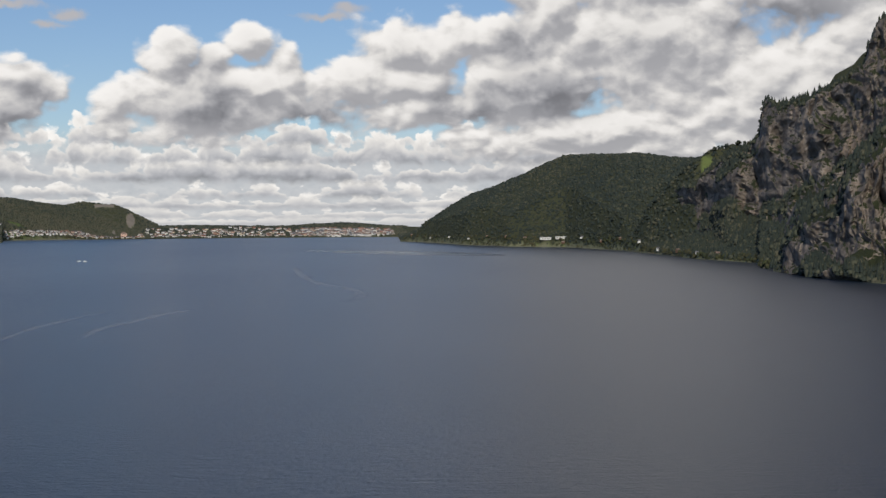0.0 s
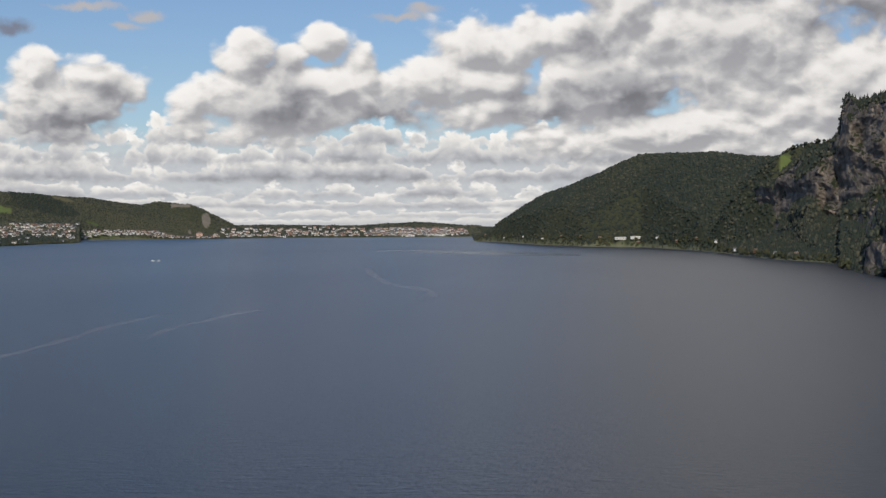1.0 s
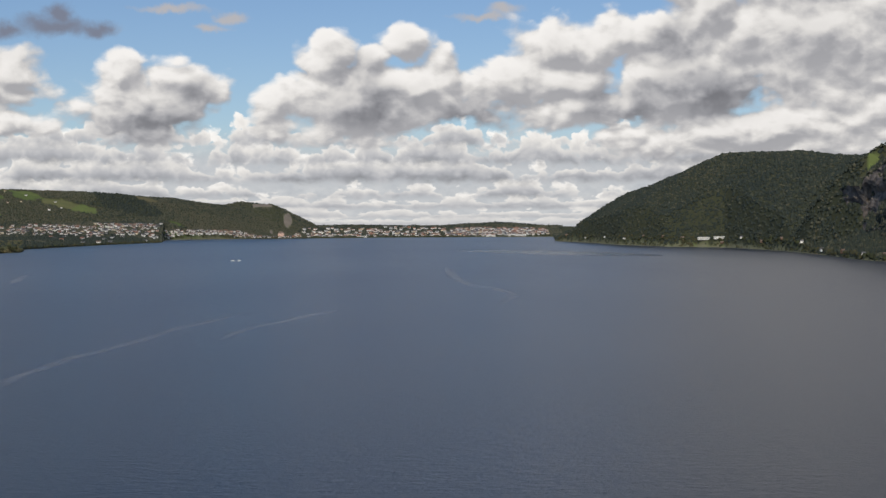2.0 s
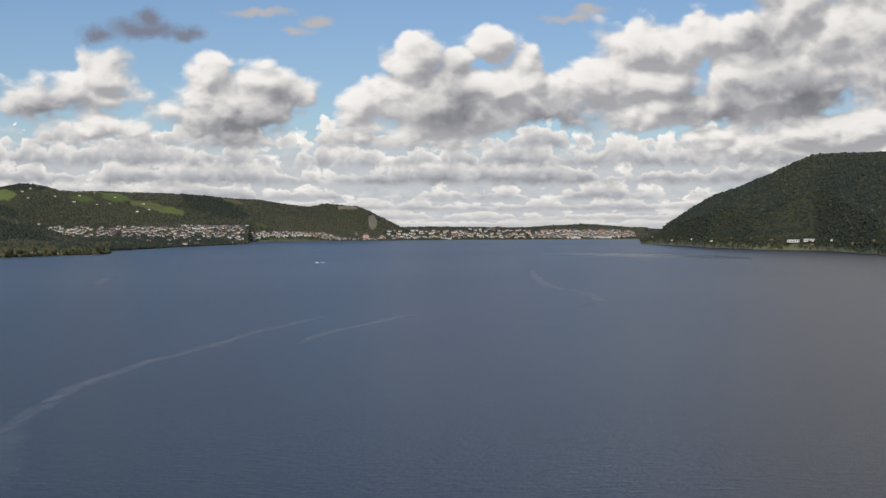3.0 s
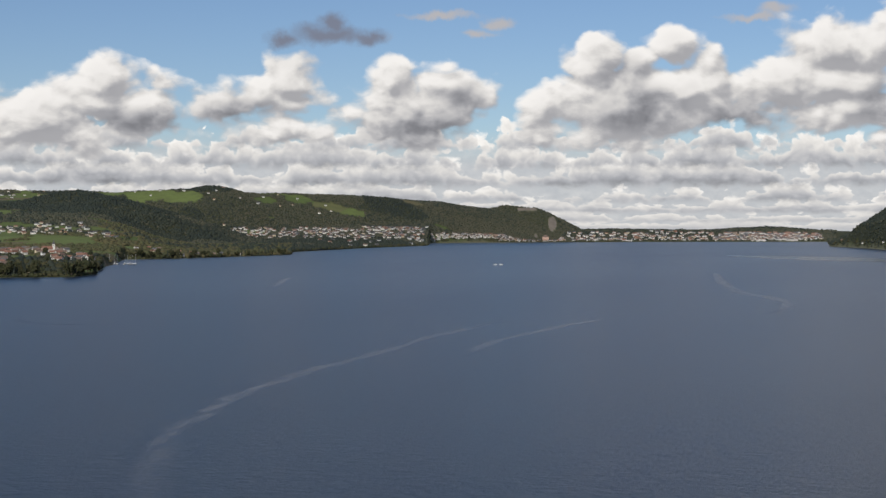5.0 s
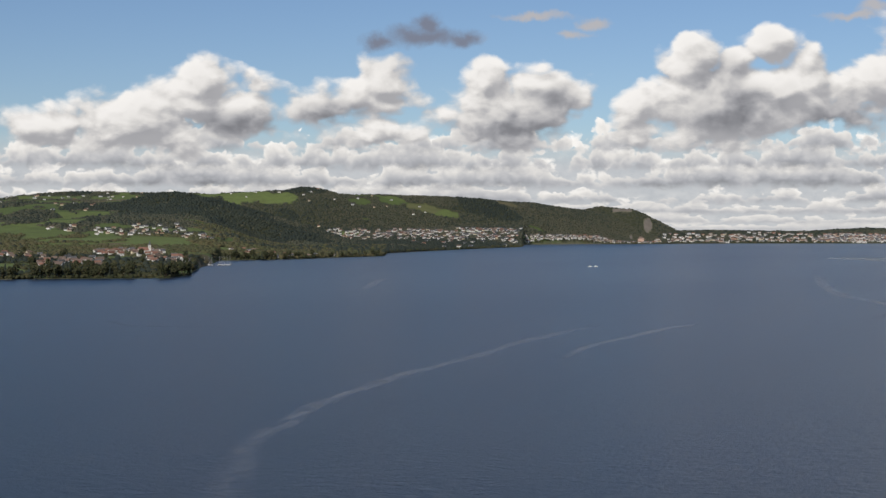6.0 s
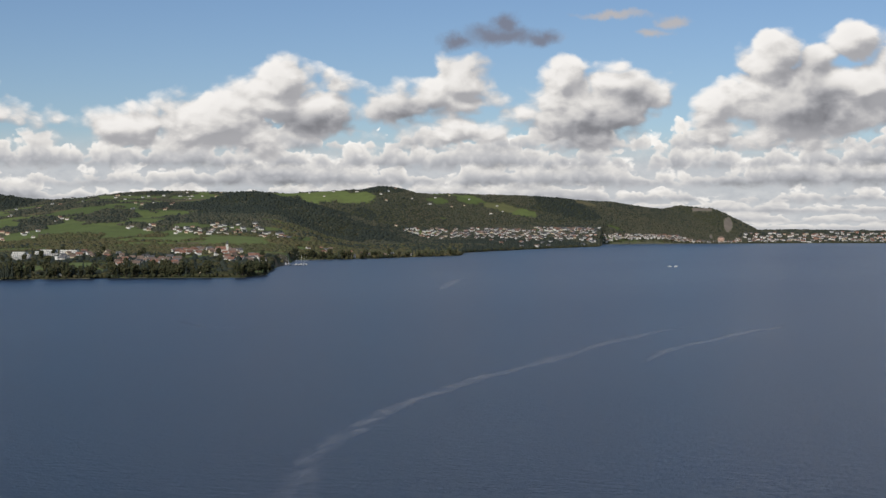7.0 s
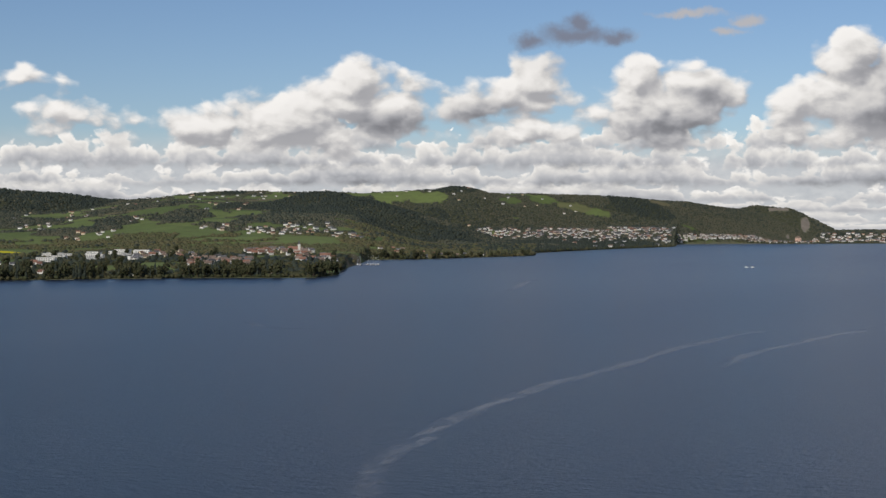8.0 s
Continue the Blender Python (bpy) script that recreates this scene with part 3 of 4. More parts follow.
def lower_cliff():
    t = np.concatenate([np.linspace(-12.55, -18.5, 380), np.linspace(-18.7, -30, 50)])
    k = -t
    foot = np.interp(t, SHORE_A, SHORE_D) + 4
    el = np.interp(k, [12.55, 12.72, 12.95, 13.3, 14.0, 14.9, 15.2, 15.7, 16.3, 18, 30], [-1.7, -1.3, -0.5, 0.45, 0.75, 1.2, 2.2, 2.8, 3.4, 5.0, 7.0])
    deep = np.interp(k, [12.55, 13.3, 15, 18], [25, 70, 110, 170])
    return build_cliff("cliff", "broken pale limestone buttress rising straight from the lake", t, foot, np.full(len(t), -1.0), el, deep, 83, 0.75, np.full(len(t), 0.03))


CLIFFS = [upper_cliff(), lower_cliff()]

# ---------------------------------------------------------------- woods


def ball_shape(bumps, rng):
    """A rough leafy crown of 20 faces, about 1 across and 1 high, its foot at 0."""
    g = (1 + 5 ** 0.5) / 2
    v = np.array([(-1, g, 0), (1, g, 0), (-1, -g, 0), (1, -g, 0), (0, -1, g), (0, 1, g), (0, -1, -g), (0, 1, -g), (g, 0, -1), (g, 0, 1), (-g, 0, -1), (-g, 0, 1)])
    v = v / np.linalg.norm(v[0]) * 0.5
    v *= 1 + (rng.rand(12, 1) - 0.5) * bumps
    v[:, 2] = v[:, 2] + 0.42
    f = np.array([(0, 11, 5), (0, 5, 1), (0, 1, 7), (0, 7, 10), (0, 10, 11), (1, 5, 9), (5, 11, 4), (11, 10, 2), (10, 7, 6), (7, 1, 8),
                  (3, 9, 4), (3, 4, 2), (3, 2, 6), (3, 6, 8), (3, 8, 9), (4, 9, 5), (2, 4, 11), (6, 2, 10), (8, 6, 7), (9, 8, 1)])
    low = v[f][:, :, 2].mean(1)
    return v, f[low > np.sort(low)[4]]


def spire_shape(rng):
    """A conifer of two stacked, uneven skirts."""
    v, f = [], []
    for base, top, r in ((0.0, 0.62, 0.26), (0.38, 1.0, 0.17)):
        k = len(v)
        for i in range(6):
            q = r * (0.75 + 0.5 * rng.rand())
            v.append((q * math.cos(i * math.pi / 3), q * math.sin(i * math.pi / 3), base + 0.1 * rng.rand()))
        v.append((0, 0, top))
        f += [(k + i, k + (i + 1) % 6, k + 6) for i in range(6)]
    return np.array(v), np.array(f)


def wood(name, pts, shapes, size, mat, label, seed):
    """Many crowns joined into one mesh. size: least and greatest width, and height for its width."""
    if not len(pts):
        return
    rng = np.random.RandomState(seed)
    pick = rng.randint(len(shapes), size=len(pts))
    vs, fs, base = [], [], 0
    for i, (v, f) in enumerate(shapes):
        p = pts[pick == i]
        n = len(p)
        w = size[0] + (size[1] - size[0]) * rng.rand(n) ** 1.5
        h = w * size[2] * (0.8 + 0.4 * rng.rand(n))
        r = rng.rand(n) * 6.283
        c, s = np.cos(r)[:, None], np.sin(r)[:, None]
        x = (v[None, :, 0] * c - v[None, :, 1] * s) * w[:, None] + p[:, 0:1]
        y = (v[None, :, 0] * s + v[None, :, 1] * c) * w[:, None] + p[:, 1:2]
        z = v[None, :, 2] * h[:, None] + p[:, 2:3]
        vs.append(np.stack([x, y, z], 2).reshape(-1, 3))
        fs.append((f[None] + (np.arange(n) * len(v))[:, None, None] + base).reshape(-1, 3))
        base += n * len(v)
    ob = mesh_object(name, np.concatenate(vs), np.concatenate(fs), mat, True)
    return tagged(ob, label, "woods", kind="stuff")


def scatter(a0, a1, d0, d1, per, seed):
    """Random places of the land, one for so many square metres."""
    rng = np.random.RandomState(seed)
    n = int(radians(a1 - a0) * (d1 * d1 - d0 * d0) / 2 / per)
    a, d = np.radians(a0 + (a1 - a0) * rng.rand(n)), np.sqrt(d0 * d0 + (d1 * d1 - d0 * d0) * rng.rand(n))
    return -d * np.sin(a), d * np.cos(a)


RNG = np.random.RandomState(3)
BALLS = [ball_shape(0.55, RNG) for _ in range(7)]
SPIRES = [spire_shape(RNG) for _ in range(5)]


# ---------------------------------------------------------------- where houses stand

TURF = np.random.RandomState(17)


def lots(a0, a1, d0, d1, count, gap, flat=0.0, highest=500.0):
    """Places for houses with a least gap between them: x, y, turn."""
    a = np.radians(TURF.uniform(a0, a1, count * 12))
    d = TURF.uniform(d0, d1, count * 12)
    x, y = -d * np.sin(a), d * np.cos(a)
    ok = (inland(x, y) > 14) & (land(x, y) < highest)
    got = []
    for px, py in zip(x[ok], y[ok]):
        if any((px - p[0]) ** 2 + (py - p[1]) ** 2 < gap * gap for p in got):
            continue
        got.append((float(px), float(py), (TURF.choice([0, 90]) if flat else 0) + TURF.uniform(-35, 35)))
        if len(got) == count:
            break
    return got


def from_shore(a, s):
    """The distance of the place that lies so far inland at a turn."""
    d = float(np.interp(a, SHORE_A, SHORE_D))
    for _ in range(3):
        x, y = -d * math.sin(radians(a)), d * math.cos(radians(a))
        d += s - float(inland(np.array([x]), np.array([y]))[0])
    return d


VILLAGE = (lots(31.2, 33.4, 1310, 1460, 40, 13) + lots(29.3, 31.7, 1550, 1740, 54, 14) + lots(28.2, 29.7, 1370, 1520, 16, 16) + lots(38.5, 41.6, 1260, 1400, 16, 20)
           + lots(33.2, 35.4, 1420, 1620, 16, 22) + lots(37.9, 39.4, 1168, 1205, 5, 14) + lots(30.2, 36, 1172, 1215, 9, 60))
BLOCKS = lots(35.2, 38.8, 1420, 1610, 15, 25)
HAMLETS = (lots(31.0, 32.0, 2280, 2400, 14, 14) + lots(28.8, 30.8, 2260, 2480, 26, 16) + lots(27.7, 28.9, 2150, 2300, 12, 16) + lots(32.6, 33.8, 2330, 2450, 8, 16) + lots(39.2, 40.4, 2600, 2900, 14, 22)
           + lots(36.8, 38.5, 2250, 2450, 10, 20) + lots(35.9, 36.4, 2700, 2820, 4, 16) + lots(30, 37, 3350, 3950, 34, 40) + lots(37, 41.5, 2900, 3600, 16, 40) + lots(32, 34, 2850, 3100, 8, 25)
           + lots(20, 28, 3800, 3980, 20, 30) + lots(23, 27, 1880, 2020, 16, 24) + lots(24, 28, 3500, 3700, 8, 30))
TOWN = lots(16.6, 24.5, 3300, 3600, 250, 10) + lots(16.5, 19, 3560, 3680, 40, 10) + lots(11.4, 16.4, 3900, 4060, 100, 9, highest=20.0) + lots(14.4, 16.4, 3740, 3940, 60, 9, highest=22.0) + lots(16.6, 21, 2750, 3300, 16, 40)
CITY = lots(1.9, 5.6, 4355, 4600, 230, 9) + lots(5.6, 8.2, 4255, 4600, 80, 13) + lots(8.2, 11.6, 4030, 4500, 80, 14, highest=24.0)
SHORE_HOUSES = []
for _t in np.linspace(-10.4, 1.2, 17):
    _d = from_shore(_t, TURF.uniform(8, 20))
    SHORE_HOUSES.append((-_d * math.sin(radians(_t)), _d * math.cos(radians(_t)), TURF.uniform(-40, 40)))
ALL_LOTS = np.array([p[:2] for p in VILLAGE + BLOCKS + HAMLETS + TOWN + CITY + SHORE_HOUSES])


def off_lots(x, y, r):
    """Whether a place lies clear of the houses and of the strip that would hide them from the lake."""
    ok = np.ones(len(x), bool)
    for start in range(0, len(ALL_LOTS), 50):
        part_lots = ALL_LOTS[start:start + 50]
        dx, dy = x[:, None] - part_lots[None, :, 0], y[:, None] - part_lots[None, :, 1]
        far = np.hypot(part_lots[:, 0], part_lots[:, 1])
        ux, uy = part_lots[:, 0] / far, part_lots[:, 1] / far
        along, side = dx * ux + dy * uy, np.abs(dx * uy - dy * ux)
        ok &= ~((side < r) & (along < r) & (along > -r * 3.2)).any(1)
    return ok


# Whether firs that stand in for cloud shadow cover a place.
def shade_wood(x, y):
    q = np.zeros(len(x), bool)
    for row in SHADE_WOODS:
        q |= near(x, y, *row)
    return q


def plant(name, region, per, size, conifers, labels, seed, leaf="leaf", clear=4.5):
    x, y = scatter(*region, per, seed)
    ok = wooded(x, y)
    x, y = x[ok], y[ok]
    ok = off_lots(x, y, clear)
    x, y = x[ok], y[ok]
    z = land(x, y) - 0.4
    # thinner on the slopes turned away from the lake
    back = np.zeros(len(x), bool)
    for f in (0.96, 0.92, 0.86):
        back |= (land(x * f, y * f) - EYE) / f > (z + 14 - EYE)
    ok = ~back | (np.random.RandomState(seed + 5).rand(len(x)) < 0.1)
    x, y, z = x[ok], y[ok], z[ok]
    pts = np.stack([x, y, z], 1)
    rng = np.random.RandomState(seed + 1)
    # Firs at random, and close firs where cloud shadow is imitated.
    dark = (rng.rand(len(x)) < conifers + 0.9 * (fbm(x, y, 300, 3, 88) - 0.5)) | (shade_wood(x, y) & (rng.rand(len(x)) < 0.93))
    wood(name + "_broadleaf", pts[~dark] - np.array([0, 0, 0.8]), BALLS, (size[0], size[1], 0.68), M[leaf], labels[0], seed)
    wood(name + "_conifer", pts[dark] - np.array([0, 0, 0.8]), BALLS + SPIRES[:2], (size[0] * 1.05, size[1] * 1.05, 0.85), M["conifer"], labels[1], seed)


plant("hill_woods", (-12.5, 1.8, 1390, 3450), 13, (3.4, 6.0), 0.85, ("dim mixed broadleaf woods covering the steep hill", "dark fir woods covering the steep hill"), 11)
plant("town_woods", (1.4, 11.5, 4040, 4850), 26, (4.5, 8), 0.2, ("leafy groves between the far houses", "dark firs between the far houses"), 12, clear=1.3)
plant("coast_woods", (21.4, 28.5, 1790, 2620), 22, (4.5, 8), 0.05, ("fresh yellow-green spring trees along the shore", "dark firs along the shore"), 16, "leaf_spring")
plant("ridge_woods", (11.0, 27, 2620, 4520), 21, (3.8, 6.8), 0.08, ("brown-green spring woods on the long ridge", "dark fir woods on the long ridge, some in place of cloud shadow"), 13, clear=3.2)
# The many firs on the spit darken it as a cloud's shadow would.
plant("spit_woods", (16.3, 21.4, 2300, 2620), 22, (4.5, 8), 0.7, ("leafy trees on the dark wooded spit", "dark firs on the wooded spit, standing in for cloud shadow"), 18)
plant("village_woods", (27.3, 43.0, 1560, 2300), 20, (3.6, 6.6), 0.12, ("brown-green spring trees round the village", "dark firs round the village"), 17, "leaf_spring")
plant("farmland_woods", (27, 43.0, 2300, 4300), 24, (3.8, 7), 0.12, ("groves and hedges between meadows", "dark fir woods among meadows, and on the spur in place of cloud shadow"), 14)
plant("shore_village_trees", (27.9, 43, 1150, 1560), 22, (3.4, 6.4), 0.35, ("dark leafy trees between the village houses", "dark firs between the village houses"), 19, "leaf_near", 2.8)
# Nearly all bluish firs, in place of the haze over this hill.
plant("far_hill_woods", (34.5, 45, 4200, 4850), 50, (6, 10), 0.95, ("hazy woods on the far hill", "bluish dark firs on the far hill in place of haze"), 15)


def plant_cliff():
    """Firs on the crest and the ledges, and in the gully between the two walls."""
    rng = np.random.RandomState(8)
    got = []
    for (X, Y, Z, slack), n, cols in ((CLIFFS[0], 26000, 520), (CLIFFS[1], 9000, 380)):
        i, j = rng.randint(0, cols, n), rng.randint(0, X.shape[1] - 1, n)
        w = j / (X.shape[1] - 2)
        patch = fbm(X[i, j] + Y[i, j], Z[i, j], 45, 3, 91)
        keep = slack[i, j] + (patch - 0.5) * 1.5 > np.where(w > 0.93, 0.35, 0.75 if cols > 400 else 1.05)
        f = np.where(w > 0.965, rng.rand(n), 0) * 0.4
        p = [V[i, j] + (V[i, -1] - V[i, -2]) * f for V in (X, Y, Z)]
        got.append(np.stack(p, 1)[keep])
    # the wooded slope below the upper wall
    x, y = scatter(-17.5, -7.8, 1000, 2000, 15, 29)
    a, d, s = turn_of(x, y), np.hypot(x, y), inland(x, y)
    top = np.interp(-a, [7.8, 9, 11, 12, 14, 17], [2020, 1760, 1560, 1480, 1330, 1230])
    ok = (s > np.where(a < -12.6, 90, 3)) & (d < top + 25)
    x, y, s = x[ok], y[ok], s[ok]
    got.append(np.stack([x, y, land(x, y) - 0.4], 1))
    pts = np.concatenate(got) - np.array([0, 0, 0.5])
    cone = rng.rand(len(pts)) < 0.68
    wood("cliff_woods_conifer", pts[cone], SPIRES, (4, 8, 1.1), M["conifer"], "dark firs on the crest and ledges of the cliff", 5)
    wood("cliff_woods_broadleaf", pts[~cone], BALLS, (3, 6, 0.95), M["leaf"], "bushes on the ledges of the cliff", 6)


plant_cliff()

# ---------------------------------------------------------------- things: helpers


def part(name, bm, mat, parent=None, label=""):
    me = bpy.data.meshes.new(name)
    bm.to_mesh(me)
    bm.free()
    me.materials.append(mat)
    ob = new(name, me)
    if parent:
        ob.parent = parent
    return tagged(ob, label)


def share(name, like, parent, m):
    """Another piece on the mesh of one already made."""
    ob = new(name, like.data)
    ob.parent, ob.matrix_basis = parent, m
    return ob


def box(bm, x0, x1, y0, y1, z0, z1, bevel=0.0):
    v = [bm.verts.new(p) for p in ((x0, y0, z0), (x1, y0, z0), (x1, y1, z0), (x0, y1, z0), (x0, y0, z1), (x1, y0, z1), (x1, y1, z1), (x0, y1, z1))]
    f = [bm.faces.new([v[i] for i in q]) for q in ((3, 2, 1, 0), (4, 5, 6, 7), (0, 1, 5, 4), (1, 2, 6, 5), (2, 3, 7, 6), (3, 0, 4, 7))]
    if bevel:
        bmesh.ops.bevel(bm, geom=list({e for q in f for e in q.edges}), offset=bevel, segments=1, affect="EDGES")


def tube(bm, a, b, r0, r1, sides=7):
    a, b = Vector(a), Vector(b)
    q = (b - a).to_track_quat("Z", "Y")
    rings = []
    for p, r in ((a, r0), (b, r1)):
        rings.append([bm.verts.new(p + q @ Vector((r * math.cos(i * 2 * math.pi / sides), r * math.sin(i * 2 * math.pi / sides), 0))) for i in range(sides)])
    for i in range(sides):
        bm.faces.new((rings[0][i], rings[0][(i + 1) % sides], rings[1][(i + 1) % sides], rings[1][i]))
    bm.faces.new(rings[1])
    bm.faces.new(rings[0][::-1])


def shape():
    return bmesh.new()


M.update({
    "white_wall": plain("white_render", (0.80, 0.78, 0.73), 0.85, vary=0.1),
    "cream_wall": plain("cream_render", (0.72, 0.62, 0.45), 0.85, vary=0.16),
    "pink_wall": plain("pale_red_render", (0.62, 0.42, 0.33), 0.85, vary=0.2),
    "timber": plain("brown_timber", (0.17, 0.10, 0.06), 0.8, vary=0.3),
    "red_roof": plain("red_tiles", (0.23, 0.12, 0.085), 0.8, vary=0.3, scale=1.5),
    "brown_roof": plain("brown_tiles", (0.20, 0.145, 0.115), 0.8, vary=0.3, scale=1.5),
    "grey_roof": plain("grey_tiles", (0.11, 0.11, 0.115), 0.7, vary=0.35, scale=1.5),
    "pale_roof": plain("pale_flat_roof", (0.5, 0.5, 0.49), 0.8, vary=0.2),
    "glass": plain("dark_window_glass", (0.03, 0.035, 0.045), 0.08, vary=0.2, spec=0.6),
    "plank": plain("weathered_planks", (0.30, 0.27, 0.23), 0.85, vary=0.25),
    "hull": plain("white_gelcoat", (0.82, 0.82, 0.80), 0.25, vary=0.04),
    "blue_cloth": plain("blue_cover", (0.05, 0.09, 0.25), 0.8, vary=0.2),
    "metal": plain("grey_metal", (0.45, 0.46, 0.47), 0.35, metal=0.8, vary=0.1),
    "stone": plain("grey_stone", (0.36, 0.34, 0.31), 0.9, vary=0.25),
})


def house(w, l, h, pitch, wall, roof, floors, windows, label, chimney=True):
    """A gabled house: length along x, width along y."""
    root = new("house")
    tagged(root, label, "house")
    top = h + w / 2 * pitch
    bm = shape()
    ring = [(-w / 2, -1.5), (w / 2, -1.5), (w / 2, h), (0, top), (-w / 2, h)]
    ends = [[bm.verts.new((x, y, z)) for y, z in ring] for x in (-l / 2, l / 2)]
    bm.faces.new(ends[0][::-1])
    bm.faces.new(ends[1])
    for i in range(5):
        bm.faces.new((ends[0][i], ends[0][(i + 1) % 5], ends[1][(i + 1) % 5], ends[1][i]))
    part("wall", bm, M[wall], root)
    bm = shape()
    eave, thick = 0.8, 0.35
    low = h - eave * pitch
    prof = [(-w / 2 - eave, low + 0.05), (0, top + 0.05), (w / 2 + eave, low + 0.05), (w / 2 + eave, low + thick), (0, top + thick + 0.1), (-w / 2 - eave, low + thick)]
    ends = [[bm.verts.new((x, y, z)) for y, z in prof] for x in (-l / 2 - 0.7, l / 2 + 0.7)]
    for i in range(6):
        bm.faces.new((ends[0][i], ends[0][(i + 1) % 6], ends[1][(i + 1) % 6], ends[1][i]))
    for e, flip in ((ends[0], -1), (ends[1], 1)):
        bm.faces.new((e[0], e[1], e[4], e[5])[::flip])
        bm.faces.new((e[1], e[2], e[3], e[4])[::flip])
    tiles = part("roof", bm, M[roof], root)
    if chimney:
        bm = shape()
        box(bm, l * 0.15, l * 0.15 + 0.8, 0.7, 1.5, top - 1.2, top + 1.0, 0.05)
        part("chimney", bm, M["stone"], tiles)
    bm = shape()
    box(bm, -0.6, 0.6, -0.06, 0.06, 0, 1.4, 0.03)
    first = part("window", bm, M["glass"], root)
    step = l / windows
    spots = [(-l / 2 + step * (i + 0.5), s * (w / 2 + 0.02), 0.9 + 2.8 * f, 0) for f in range(floors) for i in range(windows) for s in (-1, 1)]
    spots += [(s * (l / 2 + 0.02), 0, h * 0.45, 90) for s in (-1, 1)]
    for i, (x, y, z, r) in enumerate(spots):
        m = pose(x, y, z, 0, 0, r)
        if i:
            share("window", first, root, m)
        else:
            first.matrix_basis = m
    return root


def block(w, l, h, label):
    """A long white building with a flat roof, rows of windows and balconies."""
    root = new("apartment_building")
    tagged(root, label, "building")
    bm = shape()
    box(bm, -l / 2, l / 2, -w / 2, w / 2, -1.5, h, 0.1)
    part("wall", bm, M["white_wall"], root)
    bm = shape()
    box(bm, -l / 2 - 0.5, l / 2 + 0.5, -w / 2 - 0.5, w / 2 + 0.5, h + 0.02, h + 0.5, 0.08)
    part("roof", bm, M["pale_roof"], root)
    bm = shape()
    box(bm, -1.0, 1.0, -0.06, 0.06, 0, 1.5, 0.03)
    first = part("window", bm, M["glass"], root)
    bm = shape()
    box(bm, -1.6, 1.6, -1.2, 0, -0.2, 0.0)
    box(bm, -1.6, 1.6, -1.2, -1.12, 0.0, 0.9)
    slab = part("balcony", bm, M["pale_roof"], root)
    n = int(l / 4)
    k = 0
    for f in range(int(h / 3)):
        for i in range(n):
            x = -l / 2 + (i + 0.5) * l / n
            for s in (-1, 1):
                m = pose(x, s * (w / 2 + 0.02), 1.0 + 3 * f, 0, 0, 0 if s < 0 else 180)
                if k:
                    share("window", first, root, m)
                else:
                    first.matrix_basis = m
                k += 1
            if i % 2 and f:
                m = pose(x, -w / 2 - 0.03, 0.6 + 3 * f)
                if (i, f) == (1, 1):
                    slab.matrix_basis = m
                else:
                    share("balcony", slab, root, m)
    return root


def settle(kinds, places, group, scale=(0.9, 1.15)):
    """Stand copies of the model houses on the land."""
    pts = np.array([p[:2] for p in places])
    zs = land(pts[:, 0], pts[:, 1])
    for n, ((x, y, r), z) in enumerate(zip(places, zs)):
        model = kinds[TURF.randint(len(kinds))]
        toward = math.degrees(math.atan2(y, x)) - 90
        m = pose(x, y, z + 0.2, 0, 0, toward + r)
        if model.get("used"):
            ob = copy_thing(model, m)
        else:
            ob = model
            ob["used"] = 1
            ob.matrix_basis = m
        k = TURF.uniform(*scale)
        ob.scale = (k, k, k)
        tagged(ob, group=group)
    for model in kinds:
        if "used" in model:
            del model["used"]



settle([
    house(10, 13, 5.6, 0.75, "white_wall", "red_roof", 2, 3, "white village house with a red tiled gable roof"),
    house(9, 11, 5.4, 0.85, "cream_wall", "brown_roof", 2, 3, "cream village house with a brown tiled roof"),
    house(10, 12, 5.2, 0.7, "white_wall", "grey_roof", 2, 3, "white village house with a dark grey roof"),
    house(9, 12, 5.6, 0.8, "white_wall", "brown_roof", 2, 3, "white village house with a steep brown roof"),
], VILLAGE, "village houses by the lake", (0.36, 0.48))
settle([block(13, 34, 10, "long white apartment building with a flat roof and balconies")], BLOCKS, "white apartment buildings by the lake", (0.34, 0.5))
settle([
    house(10, 15, 5.4, 0.6, "white_wall", "brown_roof", 1, 2, "white farmhouse with a brown roof among meadows"),
    house(11, 17, 5.0, 0.7, "white_wall", "grey_roof", 1, 2, "white farmhouse with a grey roof on the hillside"),
    house(10, 14, 5.0, 0.7, "cream_wall", "red_roof", 1, 2, "cream farmhouse with a red roof among meadows"),
], HAMLETS, "scattered farmhouses", (0.30, 0.44))


